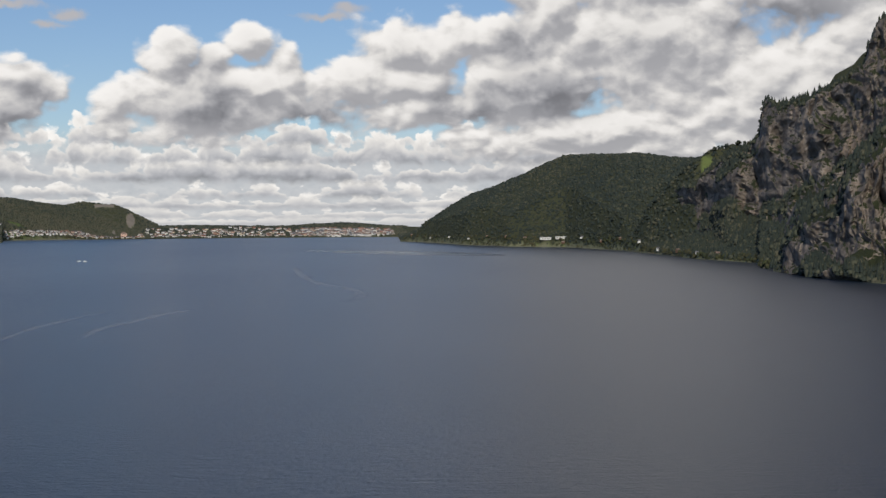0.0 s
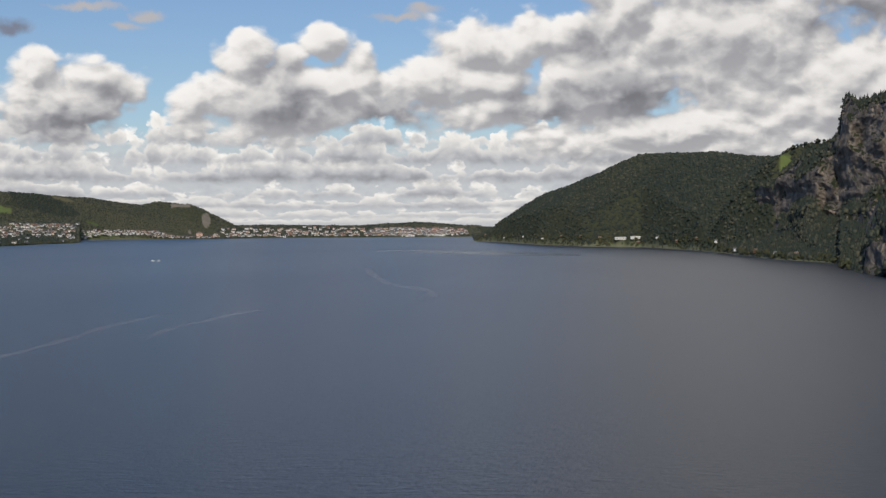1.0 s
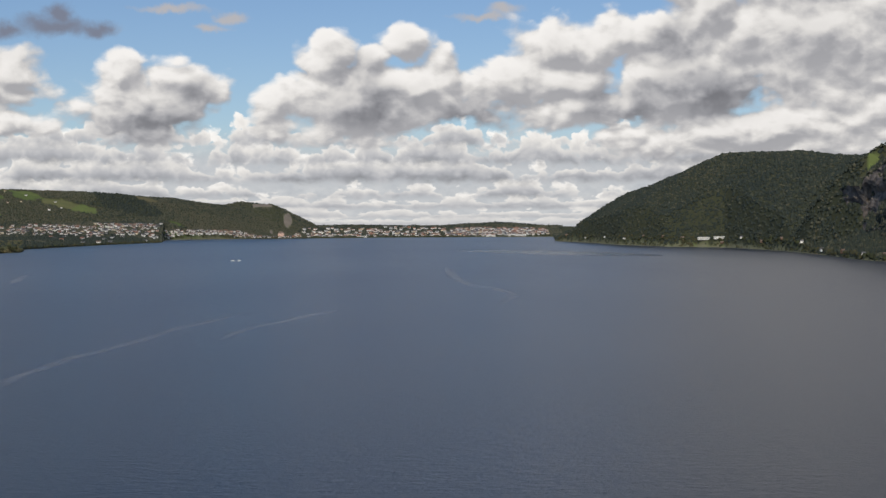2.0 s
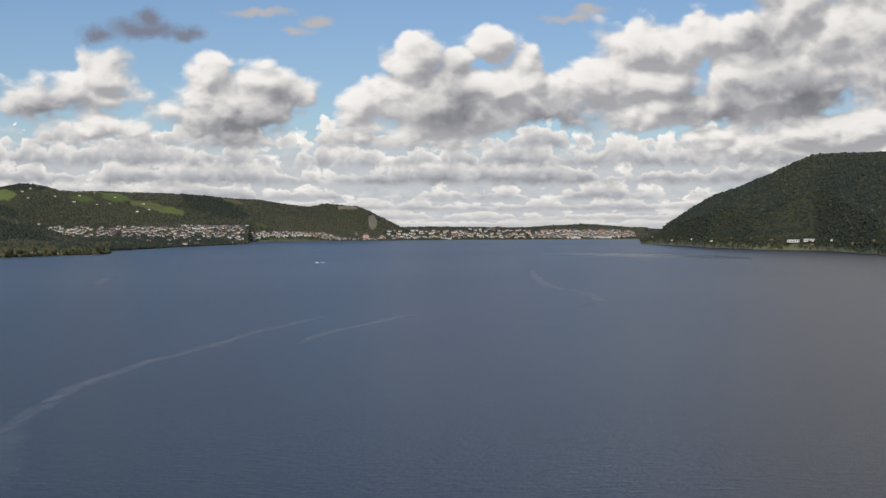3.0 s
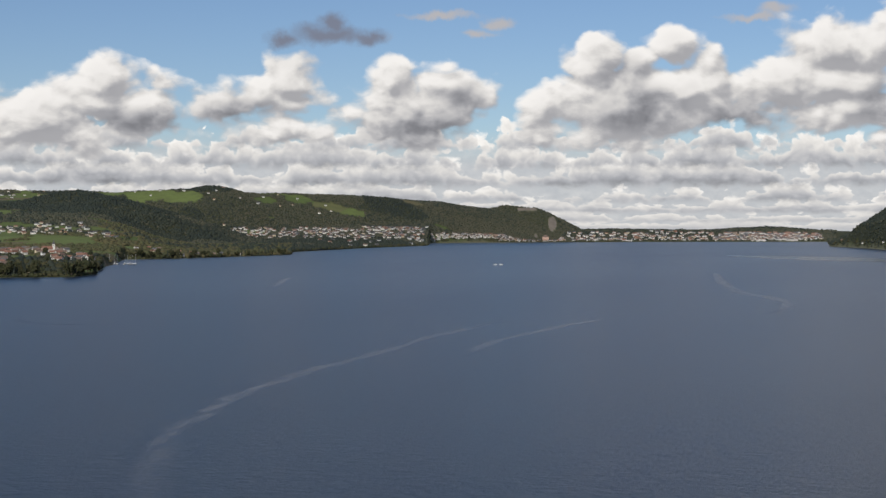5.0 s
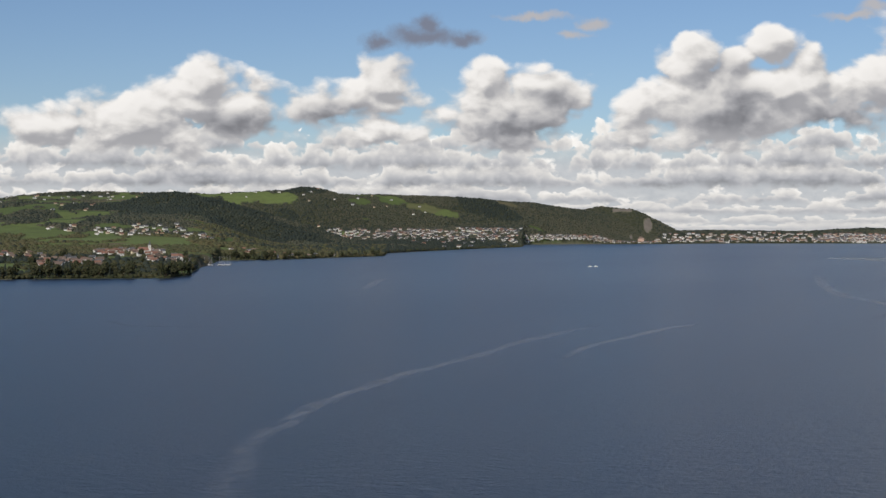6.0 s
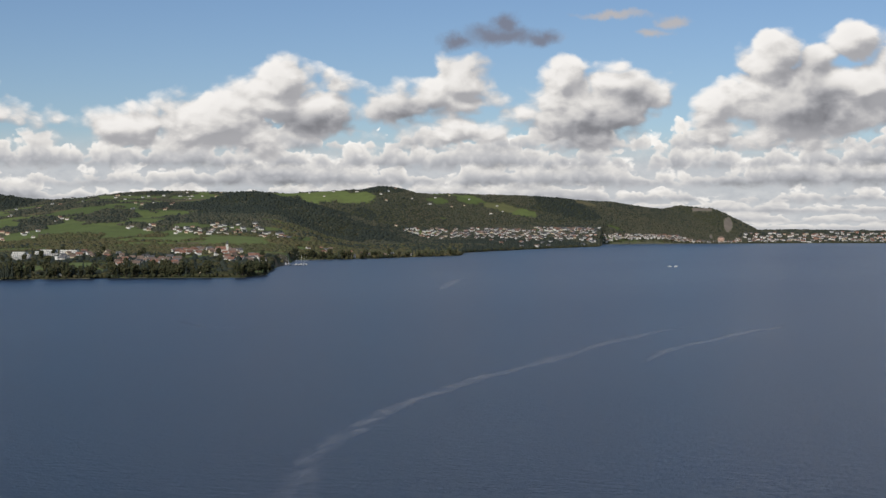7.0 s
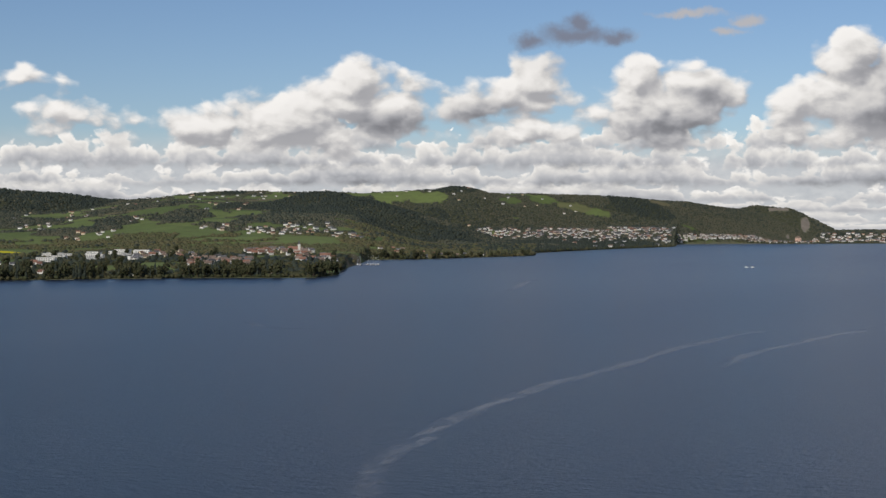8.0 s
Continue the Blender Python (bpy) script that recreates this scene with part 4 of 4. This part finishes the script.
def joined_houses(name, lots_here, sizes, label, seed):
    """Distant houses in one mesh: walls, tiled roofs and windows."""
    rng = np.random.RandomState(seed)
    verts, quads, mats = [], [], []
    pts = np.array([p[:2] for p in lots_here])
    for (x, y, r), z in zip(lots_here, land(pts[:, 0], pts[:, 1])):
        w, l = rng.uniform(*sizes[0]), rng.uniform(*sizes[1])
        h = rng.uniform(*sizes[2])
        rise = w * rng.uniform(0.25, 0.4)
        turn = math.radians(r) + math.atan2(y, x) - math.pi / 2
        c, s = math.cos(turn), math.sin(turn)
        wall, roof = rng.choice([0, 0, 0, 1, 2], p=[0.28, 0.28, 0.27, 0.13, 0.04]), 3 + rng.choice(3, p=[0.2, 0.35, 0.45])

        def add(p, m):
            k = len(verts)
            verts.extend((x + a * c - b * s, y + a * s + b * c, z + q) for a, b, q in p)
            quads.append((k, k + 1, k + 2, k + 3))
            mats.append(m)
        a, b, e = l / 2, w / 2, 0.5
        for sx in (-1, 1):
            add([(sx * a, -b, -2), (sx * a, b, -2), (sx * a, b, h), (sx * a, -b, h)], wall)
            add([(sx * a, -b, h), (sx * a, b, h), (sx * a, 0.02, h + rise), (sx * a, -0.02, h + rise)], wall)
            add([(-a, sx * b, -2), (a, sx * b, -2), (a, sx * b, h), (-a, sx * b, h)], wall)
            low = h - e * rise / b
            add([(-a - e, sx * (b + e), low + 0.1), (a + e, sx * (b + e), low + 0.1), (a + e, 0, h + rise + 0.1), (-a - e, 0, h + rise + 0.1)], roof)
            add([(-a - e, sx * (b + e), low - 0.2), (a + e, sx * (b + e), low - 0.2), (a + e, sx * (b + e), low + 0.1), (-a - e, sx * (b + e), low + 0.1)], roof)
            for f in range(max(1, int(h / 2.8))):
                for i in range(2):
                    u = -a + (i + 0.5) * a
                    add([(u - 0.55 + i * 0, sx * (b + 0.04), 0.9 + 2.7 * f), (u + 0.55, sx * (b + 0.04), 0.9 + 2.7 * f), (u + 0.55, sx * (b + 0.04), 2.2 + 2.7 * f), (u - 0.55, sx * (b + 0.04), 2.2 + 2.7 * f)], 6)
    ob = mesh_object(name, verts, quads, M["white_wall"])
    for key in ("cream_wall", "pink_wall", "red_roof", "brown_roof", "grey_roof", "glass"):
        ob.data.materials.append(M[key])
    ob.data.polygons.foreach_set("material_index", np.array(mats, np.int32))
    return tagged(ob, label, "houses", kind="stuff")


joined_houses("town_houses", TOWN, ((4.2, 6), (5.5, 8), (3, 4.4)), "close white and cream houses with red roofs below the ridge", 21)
joined_houses("far_town_houses", CITY, ((5, 8), (6.5, 11), (3.6, 6.2)), "dense bright houses of the town on the far shore", 22)
settle([
    house(9, 12, 5.0, 0.7, "white_wall", "grey_roof", 1, 2, "small white lakeside house below the dark hill"),
    house(9, 11, 4.6, 0.8, "timber", "brown_roof", 1, 2, "small brown timber boathouse below the dark hill"),
], SHORE_HOUSES, "lakeside houses below the dark hill", (0.34, 0.5))


def at_turn(a, d, lift=0.0):
    x, y = -d * math.sin(radians(a)), d * math.cos(radians(a))
    return x, y, float(land(np.array([x]), np.array([y]))[0]) + lift


def church():
    root = tagged(new("church"), "white village church with a pointed tower", "church")
    bm = shape()
    ring = [(-5, -1), (5, -1), (5, 8), (0, 14), (-5, 8)]
    ends = [[bm.verts.new((x, y, z)) for y, z in ring] for x in (-10, 10)]
    bm.faces.new(ends[0][::-1])
    bm.faces.new(ends[1])
    for i in range(5):
        bm.faces.new((ends[0][i], ends[0][(i + 1) % 5], ends[1][(i + 1) % 5], ends[1][i]))
    part("nave", bm, M["white_wall"], root)
    bm = shape()
    prof = [(-5.8, 7.2), (0, 14.1), (5.8, 7.2), (5.8, 7.6), (0, 14.6), (-5.8, 7.6)]
    ends = [[bm.verts.new((x, y, z)) for y, z in prof] for x in (-10.5, 9.9)]
    for i in range(6):
        bm.faces.new((ends[0][i], ends[0][(i + 1) % 6], ends[1][(i + 1) % 6], ends[1][i]))
    part("roof", bm, M["red_roof"], root)
    bm = shape()
    box(bm, 10.05, 15.5, -2.7, 2.7, -1, 19, 0.1)
    tower = part("tower", bm, M["white_wall"], root)
    bm = shape()
    bmesh.ops.create_cone(bm, segments=4, radius1=4.2, radius2=0.05, depth=11, matrix=Matrix.Translation((12.8, 0, 24.55)) @ Matrix.Rotation(math.pi / 4, 4, "Z"))
    part("spire", bm, M["grey_roof"], tower, "dark pointed spire")
    bm = shape()
    box(bm, -0.5, 0.5, -0.05, 0.05, -1.5, 1.5, 0.03)
    first = part("window", bm, M["glass"], root)
    first.matrix_basis = pose(-6, -5.03, 4)
    for x in (-2, 2, 6):
        share("window", first, root, pose(x, -5.03, 4))
    share("window", first, root, pose(12.8, -2.73, 15))
    x, y, z = at_turn(29.95, 1640)
    root.matrix_basis = pose(x, y, z, 0, 0, 40)
    root.scale = (0.45, 0.45, 0.45)
    return root


church()


def manor():
    root = tagged(new("manor_house"), "large pale manor with a hipped roof by the lake", "manor")
    bm = shape()
    box(bm, -12, 12, -8, 8, -1, 14, 0.1)
    part("wall", bm, M["pink_wall"], root)
    bm = shape()
    bmesh.ops.create_cone(bm, segments=4, radius1=18.5, radius2=7, depth=7, matrix=Matrix.Translation((0, 0, 17.6)) @ Matrix.Diagonal((1, 0.7, 1, 1)) @ Matrix.Rotation(math.pi / 4, 4, "Z"))
    part("roof", bm, M["brown_roof"], root)
    bm = shape()
    box(bm, -0.8, 0.8, -0.06, 0.06, 0, 1.9, 0.03)
    first = part("window", bm, M["glass"], root)
    first.matrix_basis = pose(-9, -8.03, 2)
    for f in range(3):
        for i in range(5):
            if f or i:
                share("window", first, root, pose(-9 + 4.5 * i, -8.03, 2 + 4 * f))
    x, y, z = at_turn(12.05, 4130)
    root.matrix_basis = pose(x, y, z, 0, 0, 12)
    root.scale = (0.7, 0.7, 0.7)


manor()


def hall(a, d, l, label):
    """A long low white hall."""
    ob = block(16, l, 7, label)
    x, y, z = at_turn(a, d)
    ob.matrix_basis = pose(x, y, z, 0, 0, a + 4)
    ob.scale = (0.6, 0.6, 0.5)
    tagged(ob, group="long white buildings on the shore")


hall(9.0, from_shore(9.0, 12), 46, "long white hotel on the far shore")
hall(3.0, from_shore(3.0, 12), 60, "long white lakefront building in the far town")
hall(4.1, from_shore(4.1, 12), 50, "long white lakefront building in the far town")
hall(-3.95, from_shore(-3.95, 15), 34, "long white hall below the dark hill")
hall(-4.5, from_shore(-4.5, 17), 28, "long white hall below the dark hill")


def mast():
    root = tagged(new("transmission_mast"), "thin lattice mast on the wooded hilltop", "mast")
    bm = shape()
    for i in range(4):
        a = i * math.pi / 2
        tube(bm, (3 * math.cos(a), 3 * math.sin(a), -2), (0.6 * math.cos(a), 0.6 * math.sin(a), 24), 0.3, 0.2, 5)
    part("leg_frame", bm, M["metal"], root)
    for z in (6, 12, 18):
        bm = shape()
        r = 3 - 2.4 * z / 24
        for i in range(4):
            a, b = i * math.pi / 2, (i + 1) * math.pi / 2
            tube(bm, (r * math.cos(a), r * math.sin(a), z), (r * math.cos(b), r * math.sin(b), z), 0.15, 0.15, 4)
        part("brace", bm, M["metal"], root)
    bm = shape()
    tube(bm, (0, 0, 23), (0, 0, 31), 0.25, 0.1, 6)
    part("antenna", bm, M["metal"], root)
    x, y, z = at_turn(-7.3, 2722)
    root.matrix_basis = pose(x, y, z)


mast()

# ---------------------------------------------------------------- boats, jetty, streaks on the water


def hull_mesh(l, b, h):
    """A boat's hull: pointed bow, flat stern."""
    bm = shape()
    rings = []
    for t in (0.0, 0.25, 0.55, 0.8, 1.0):
        w = b / 2 * (0.85, 1.0, 0.95, 0.6, 0.02)[int(t * 4.99)]
        x = -l / 2 + l * t
        rings.append([bm.verts.new(p) for p in ((x, -w, h * (1 + 0.25 * t)), (x, -w * 0.7, -0.1), (x, 0, -0.3), (x, w * 0.7, -0.1), (x, w, h * (1 + 0.25 * t)))])
    for p, q in zip(rings, rings[1:]):
        for i in range(4):
            bm.faces.new((p[i], q[i], q[i + 1], p[i + 1]))
        bm.faces.new((p[4], q[4], q[0], p[0]))
    bm.faces.new(rings[0])
    return bm


def motor_boat():
    root = tagged(new("motor_boat"), "small white motor boat lying on the open lake", "boat", "boats on the open lake")
    part("hull", hull_mesh(6.5, 2.3, 0.9), M["hull"], root)
    bm = shape()
    box(bm, -0.8, 1.0, -0.8, 0.8, 0.9, 1.9, 0.2)
    cabin = part("cabin", bm, M["hull"], root)
    bm = shape()
    box(bm, 1.02, 1.08, -0.7, 0.7, 1.2, 1.75, 0.02)
    part("windscreen", bm, M["glass"], cabin)
    bm = shape()
    box(bm, -3.6, -3.26, -0.2, 0.2, 0.1, 1.3, 0.08)
    part("outboard_motor", bm, M["grey_roof"], root)
    return root


boat = motor_boat()
boat.matrix_basis = pose(-362, 1486, 0.1, 0, 0, 8)
boat.scale = (0.62, 0.62, 0.62)
copy_thing(boat, pose(-356.5, 1488, 0.1, 0, 0, 172))


def sailing_boat():
    root = tagged(new("sailing_boat"), "white sailing boat with bare mast moored at the jetty", "boat", "moored sailing boats")
    part("hull", hull_mesh(8.5, 2.6, 1.0), M["hull"], root)
    bm = shape()
    box(bm, -1.2, 1.6, -0.8, 0.8, 1.0, 1.6, 0.2)
    part("cabin", bm, M["hull"], root)
    bm = shape()
    tube(bm, (0.6, 0, 0.9), (0.6, 0, 10), 0.08, 0.05, 6)
    pole = part("mast", bm, M["hull"], root)
    bm = shape()
    tube(bm, (0.6, 0, 2.4), (-3.6, 0, 2.5), 0.22, 0.18, 6)
    part("boom", bm, M["blue_cloth"], pole, "boom with a blue sail cover")
    return root


def jetty():
    root = tagged(new("jetty"), "long weathered wooden jetty reaching into the lake", "jetty")
    bm = shape()
    box(bm, -1.2, 1.2, 0, 8, 0.9, 1.1)
    first = part("deck_board", bm, M["plank"], root)
    bm = shape()
    tube(bm, (0, 0, -3), (0, 0, 1.6), 0.18, 0.16, 7)
    post = part("post", bm, M["timber"], root)
    for i in range(4):
        m = pose(0, i * 8.02, 0)
        if i:
            share("deck_board", first, root, m)
        else:
            first.matrix_basis = m
        for s in (-1.35, 1.35):
            m = pose(s, i * 8 + 4, 0)
            if i or s > 0:
                share("post", post, root, m)
            else:
                post.matrix_basis = m
    return root


_x, _y, _ = at_turn(27.75, 1555)
pier = jetty()
pier.matrix_basis = pose(_x - 6, _y, 0, 0, 0, -72)
yacht = sailing_boat()
_first = True
for _i in range(6):
    for _s in (-1, 1):
        if TURF.rand() < 0.25:
            continue
        _m = pose(_x - 6, _y, 0, 0, 0, -72) @ pose(_s * 6.6, 4 + _i * 5.1, 0.1, 0, 0, 0 if _s > 0 else 180)
        if _first:
            yacht.matrix_basis, _first = _m, False
        else:
            copy_thing(yacht, _m)


def foam_material():
    """Thin lines of froth and smooth water left by boats."""
    m, k, b = material("froth_streak")
    p = place(k)
    b.inputs["Base Color"].default_value = (0.62, 0.64, 0.68, 1)
    b.inputs["Roughness"].default_value = 0.9
    b.inputs["Specular IOR Level"].default_value = 0.1
    edge = k.n("ShaderNodeAttribute", attribute_name="core").outputs["Fac"]
    lump = k.noise(k.vec("MULTIPLY", p, (0.35, 0.12, 1.0)), 1.0, 5.0, 0.65)
    fine = k.noise(k.vec("MULTIPLY", p, (1.6, 0.7, 1.0)), 1.0, 3.0, 0.6)
    a = k.math("MULTIPLY", edge, k.step(k.math("ADD", k.math("MULTIPLY", lump, 0.7), k.math("MULTIPLY", fine, 0.3)), 0.38, 0.66))
    k.put(b.inputs["Alpha"], k.math("MULTIPLY", a, 0.42))
    return m


M["foam"] = foam_material()


def streak(name, rows, width, strength, label, fade=5.0):
    """A ribbon on the water along a curve, frayed at its edges and ends."""
    pts = [Vector((x, y, 0)) for x, y in rows]
    line = []
    for i in range(len(pts) - 1):
        p0, p1, p2, p3 = pts[max(i - 1, 0)], pts[i], pts[i + 1], pts[min(i + 2, len(pts) - 1)]
        for j in range(12):
            t = j / 12
            line.append(0.5 * (2 * p1 + (p2 - p0) * t + (2 * p0 - 5 * p1 + 4 * p2 - p3) * t * t + (3 * p1 - p0 - 3 * p2 + p3) * t ** 3))
    line.append(pts[-1])
    verts, core = [], []
    n = len(line)
    for i, p in enumerate(line):
        d = (line[min(i + 1, n - 1)] - line[max(i - 1, 0)]).normalized()
        side = Vector((-d.y, d.x, 0))
        wob = noise.noise(p * 0.02) * width * 0.5 + noise.noise(p * 0.06) * width * 0.3
        w = width * (0.75 + 0.6 * noise.noise(p * 0.035 + Vector((9, 0, 0))))
        end = min(1.0, 0.4 + i / n * 8, (n - 1 - i) / n * fade)
        for k, q in ((-1, 0), (-0.5, 0.6), (0, 1), (0.5, 0.6), (1, 0)):
            v = p + side * (k * w + wob)
            verts.append((v.x, v.y, 0.03))
            core.append(q * end * strength)
    ob = mesh_object(name, verts, grid_faces(n, 5), M["foam"], True)
    ob.data.attributes.new("core", "FLOAT", "POINT").data.foreach_set("value", np.array(core, np.float32))
    return tagged(ob, label, "wake", "faint wakes on the lake")


streak("wake", [(-141, 622), (-144, 541), (-140, 469), (-140, 413), (-135, 359), (-127, 320), (-119, 292), (-97, 238), (-90, 215)], 4.0, 1.0, "long curved pale wake across the lake", 2.0)
streak("wake", [(-109, 640), (-113, 612), (-116, 569), (-119, 520), (-116, 471)], 3.6, 1.2, "thin pale wake beside the long one")
streak("wake", [(-128, 1270), (-110, 1140), (-98, 1048), (-77, 915), (-58, 861), (-47, 818), (-41, 752), (-45, 690)], 5.5, 1.3, "winding pale wake far out on the lake")
streak("wake", [(-412, 1075), (-384, 985), (-357, 905)], 6.0, 0.9, "short faint wake near the village")
streak("wake", [(-270, 560), (-300, 552), (-330, 580)], 5.0, 0.6, "faint froth line on the lake")


def calm_material():
    m, k, b = material("calm_water")
    p = place(k)
    b.inputs["Base Color"].default_value = (0.012, 0.024, 0.045, 1)
    b.inputs["IOR"].default_value = 1.333
    b.inputs["Roughness"].default_value = 0.2
    edge = k.n("ShaderNodeAttribute", attribute_name="core").outputs["Fac"]
    lump = k.noise(k.vec("MULTIPLY", p, (0.006, 0.018, 1.0)), 1.0, 4.0, 0.6)
    k.put(b.inputs["Alpha"], k.step(k.math("MULTIPLY_ADD", lump, 0.9, edge), 0.5, 1.7, 0.0, 0.8))
    return m


def calm(rows, depth):
    """A stretch of smooth water that mirrors the low sky."""
    verts, core = [], []
    n = 40
    for i in range(n):
        t = i / (n - 1)
        a = rows[0][0] + (rows[1][0] - rows[0][0]) * t
        d = rows[0][1] + (rows[1][1] - rows[0][1]) * t
        w = depth * math.sin(math.pi * (0.04 + 0.92 * t)) ** 0.8
        for k, q in ((-1, 0), (-0.5, 0.7), (0, 1), (0.5, 0.7), (1, 0)):
            r = d + k * w
            verts.append((-r * math.sin(radians(a)), r * math.cos(radians(a)), 0.02))
            core.append(q)
    ob = mesh_object("calm_water", verts, grid_faces(n, 5), M["calm"], True)
    ob.data.attributes.new("core", "FLOAT", "POINT").data.foreach_set("value", np.array(core, np.float32))
    tagged(ob, "bright band of smooth water on the lake", "water", kind="structure")


M["calm"] = calm_material()
calm([(5.3, 2080), (-2.4, 1760)], 210)

# ---------------------------------------------------------------- trees on the near shore


def broadleaf_tree(seed, h):
    rng = np.random.RandomState(seed)
    root = tagged(new("broadleaf_tree"), "leafy broadleaf tree on the village shore", "tree", "trees on the village shore")
    bm = shape()
    tube(bm, (0, 0, -0.5), (0.1, 0, h * 0.4), 0.035 * h, 0.022 * h)
    for i in range(5):
        a = i * 1.26 + rng.rand()
        tube(bm, (0.08, 0, h * (0.28 + 0.03 * i)), (0.22 * h * math.cos(a), 0.22 * h * math.sin(a), h * (0.5 + 0.06 * i)), 0.016 * h, 0.006 * h, 5)
    part("trunk", bm, M["bark"], root)
    vs, fs, base = [], [], 0
    for i in range(46):
        u = rng.normal(size=3)
        u /= np.linalg.norm(u)
        c = u * np.array([0.3, 0.3, 0.33]) * (0.55 + 0.55 * rng.rand()) * h
        v, f = ball_shape(0.8, rng)
        v = v * (0.1 + 0.1 * rng.rand()) * h * 1.25 + c + np.array([0, 0, 0.6 * h])
        vs.append(v)
        fs.append(f + base)
        base += len(v)
    crown = mesh_object("crown", np.concatenate(vs), np.concatenate(fs), M["leaf_near"])
    crown.parent = root
    return root


def fir_tree(seed, h):
    rng = np.random.RandomState(seed)
    root = tagged(new("fir_tree"), "tall dark fir on the village shore", "tree", "trees on the village shore")
    bm = shape()
    tube(bm, (0, 0, -0.5), (0, 0, h * 0.9), 0.02 * h, 0.004 * h)
    part("trunk", bm, M["bark"], root)
    vs, fs, base = [], [], 0
    for i in range(10):
        z, r = h * (0.1 + 0.085 * i), h * 0.2 * (1 - i / 10.6)
        n = 14
        ring = [(r * q * math.cos(j * 2 * math.pi / n), r * q * math.sin(j * 2 * math.pi / n), z - 0.05 * h * (q - 0.6)) for j, q in enumerate(np.where(np.arange(n) % 2, 1.0, 0.62) * (0.8 + 0.4 * rng.rand(n)))]
        vs.append(np.array(ring + [(0, 0, z + 0.16 * h)]))
        fs.append(np.array([(base + j, base + (j + 1) % n, base + n) for j in range(n)]))
        base += n + 1
    crown = mesh_object("crown", np.concatenate(vs), np.concatenate(fs), M["conifer"])
    crown.parent = root
    return root


def plant_shore():
    models = [broadleaf_tree(1, 9.5), broadleaf_tree(2, 11), broadleaf_tree(3, 8), fir_tree(4, 12.5), fir_tree(5, 10.5), broadleaf_tree(6, 8.5)]
    used = set()
    spots = []
    for a in np.arange(28.05, 41.5, 0.075):
        d = np.interp(a, SHORE_A, SHORE_D)
        gap = fbm(np.array([a * 40.0]), np.array([3.0]), 30, 3, 15)[0]
        if gap < 0.36:
            continue
        spots.append((a + TURF.uniform(-0.05, 0.05), d + TURF.uniform(1.5, 8), gap))
        spots.append((a + TURF.uniform(-0.05, 0.05), d + TURF.uniform(12, 34), gap))
        if TURF.rand() < 0.2:
            spots.append((a + TURF.uniform(-0.05, 0.05), d + TURF.uniform(30, 60), gap))
    for a in np.arange(21.5, 27.3, 0.12):
        d = np.interp(a, SHORE_A, SHORE_D)
        if TURF.rand() < 0.8:
            spots.append((a, d + TURF.uniform(2, 16), 0.5))
    for i in range(60):
        spots.append((TURF.uniform(28.2, 41), TURF.uniform(1260, 1640), 0.45))
    xy = np.array([(-d * math.sin(radians(a)), d * math.cos(radians(a))) for a, d, _ in spots])
    for n, (a, d, g) in enumerate(spots):
        want = d - np.interp(a, SHORE_A, SHORE_D)
        if want < 62:
            d2 = d + want - inland(xy[n:n + 1, 0], xy[n:n + 1, 1])[0]
            xy[n] = (-d2 * math.sin(radians(a)), d2 * math.cos(radians(a)))
    ok = (inland(xy[:, 0], xy[:, 1]) > 1) & off_lots(xy[:, 0], xy[:, 1], 4.0)
    zs = land(xy[:, 0], xy[:, 1])
    for (x, y), z, good, (a, d, g) in zip(xy, zs, ok, spots):
        if not good and d > 1300:
            continue
        i = TURF.choice([3, 4, 5, 0, 1]) if g > 0.56 else TURF.choice([0, 1, 2, 5, 4])
        m = pose(x, y, z, 0, 0, TURF.uniform(0, 360))
        if i in used:
            ob = copy_thing(models[i], m)
        else:
            ob = models[i]
            ob.matrix_basis = m
            used.add(i)
        k = TURF.uniform(0.5, 1.0)
        ob.scale = (k, k, k * TURF.uniform(0.9, 1.15))


plant_shore()


def shore_bushes():
    """Low dark growth along the water below the village."""
    rng = np.random.RandomState(44)
    a = rng.uniform(27.99, 43, 1500)
    d = np.interp(a, SHORE_A, SHORE_D) + rng.uniform(-6, 14, 1500)
    x, y = -d * np.sin(np.radians(a)), d * np.cos(np.radians(a))
    s = inland(x, y)
    ok = (s > 0.3) & (s < 7) & off_lots(x, y, 3.0)
    x, y = x[ok], y[ok]
    wood("shore_bushes", np.stack([x, y, land(x, y) - 0.3], 1), BALLS, (1.8, 4.2, 0.85), M["leaf_near"], "dark bushes along the water below the village", 45)


shore_bushes()


def far_shore_trees():
    """Dark trees in broken rows along the water in front of the far towns."""
    rng = np.random.RandomState(52)
    n = 9000
    a = rng.uniform(-12.4, 27.3, n)
    d = np.interp(a, SHORE_A, SHORE_D) + rng.uniform(-25, 60, n)
    x, y = -d * np.sin(np.radians(a)), d * np.cos(np.radians(a))
    s = inland(x, y)
    ok = (s > 1.0) & (s < 22) & (fbm(x, y, 55, 3, 53) > np.where(a < 1.7, 0.25, np.where(a < 6, 0.5, 0.38)))
    x, y = x[ok], y[ok]
    wood("far_shore_trees", np.stack([x, y, land(x, y) - 0.6], 1), BALLS, (3.0, 6.5, 0.85), M["leaf_near"], "dark trees along the far and shaded shores", 54)


far_shore_trees()
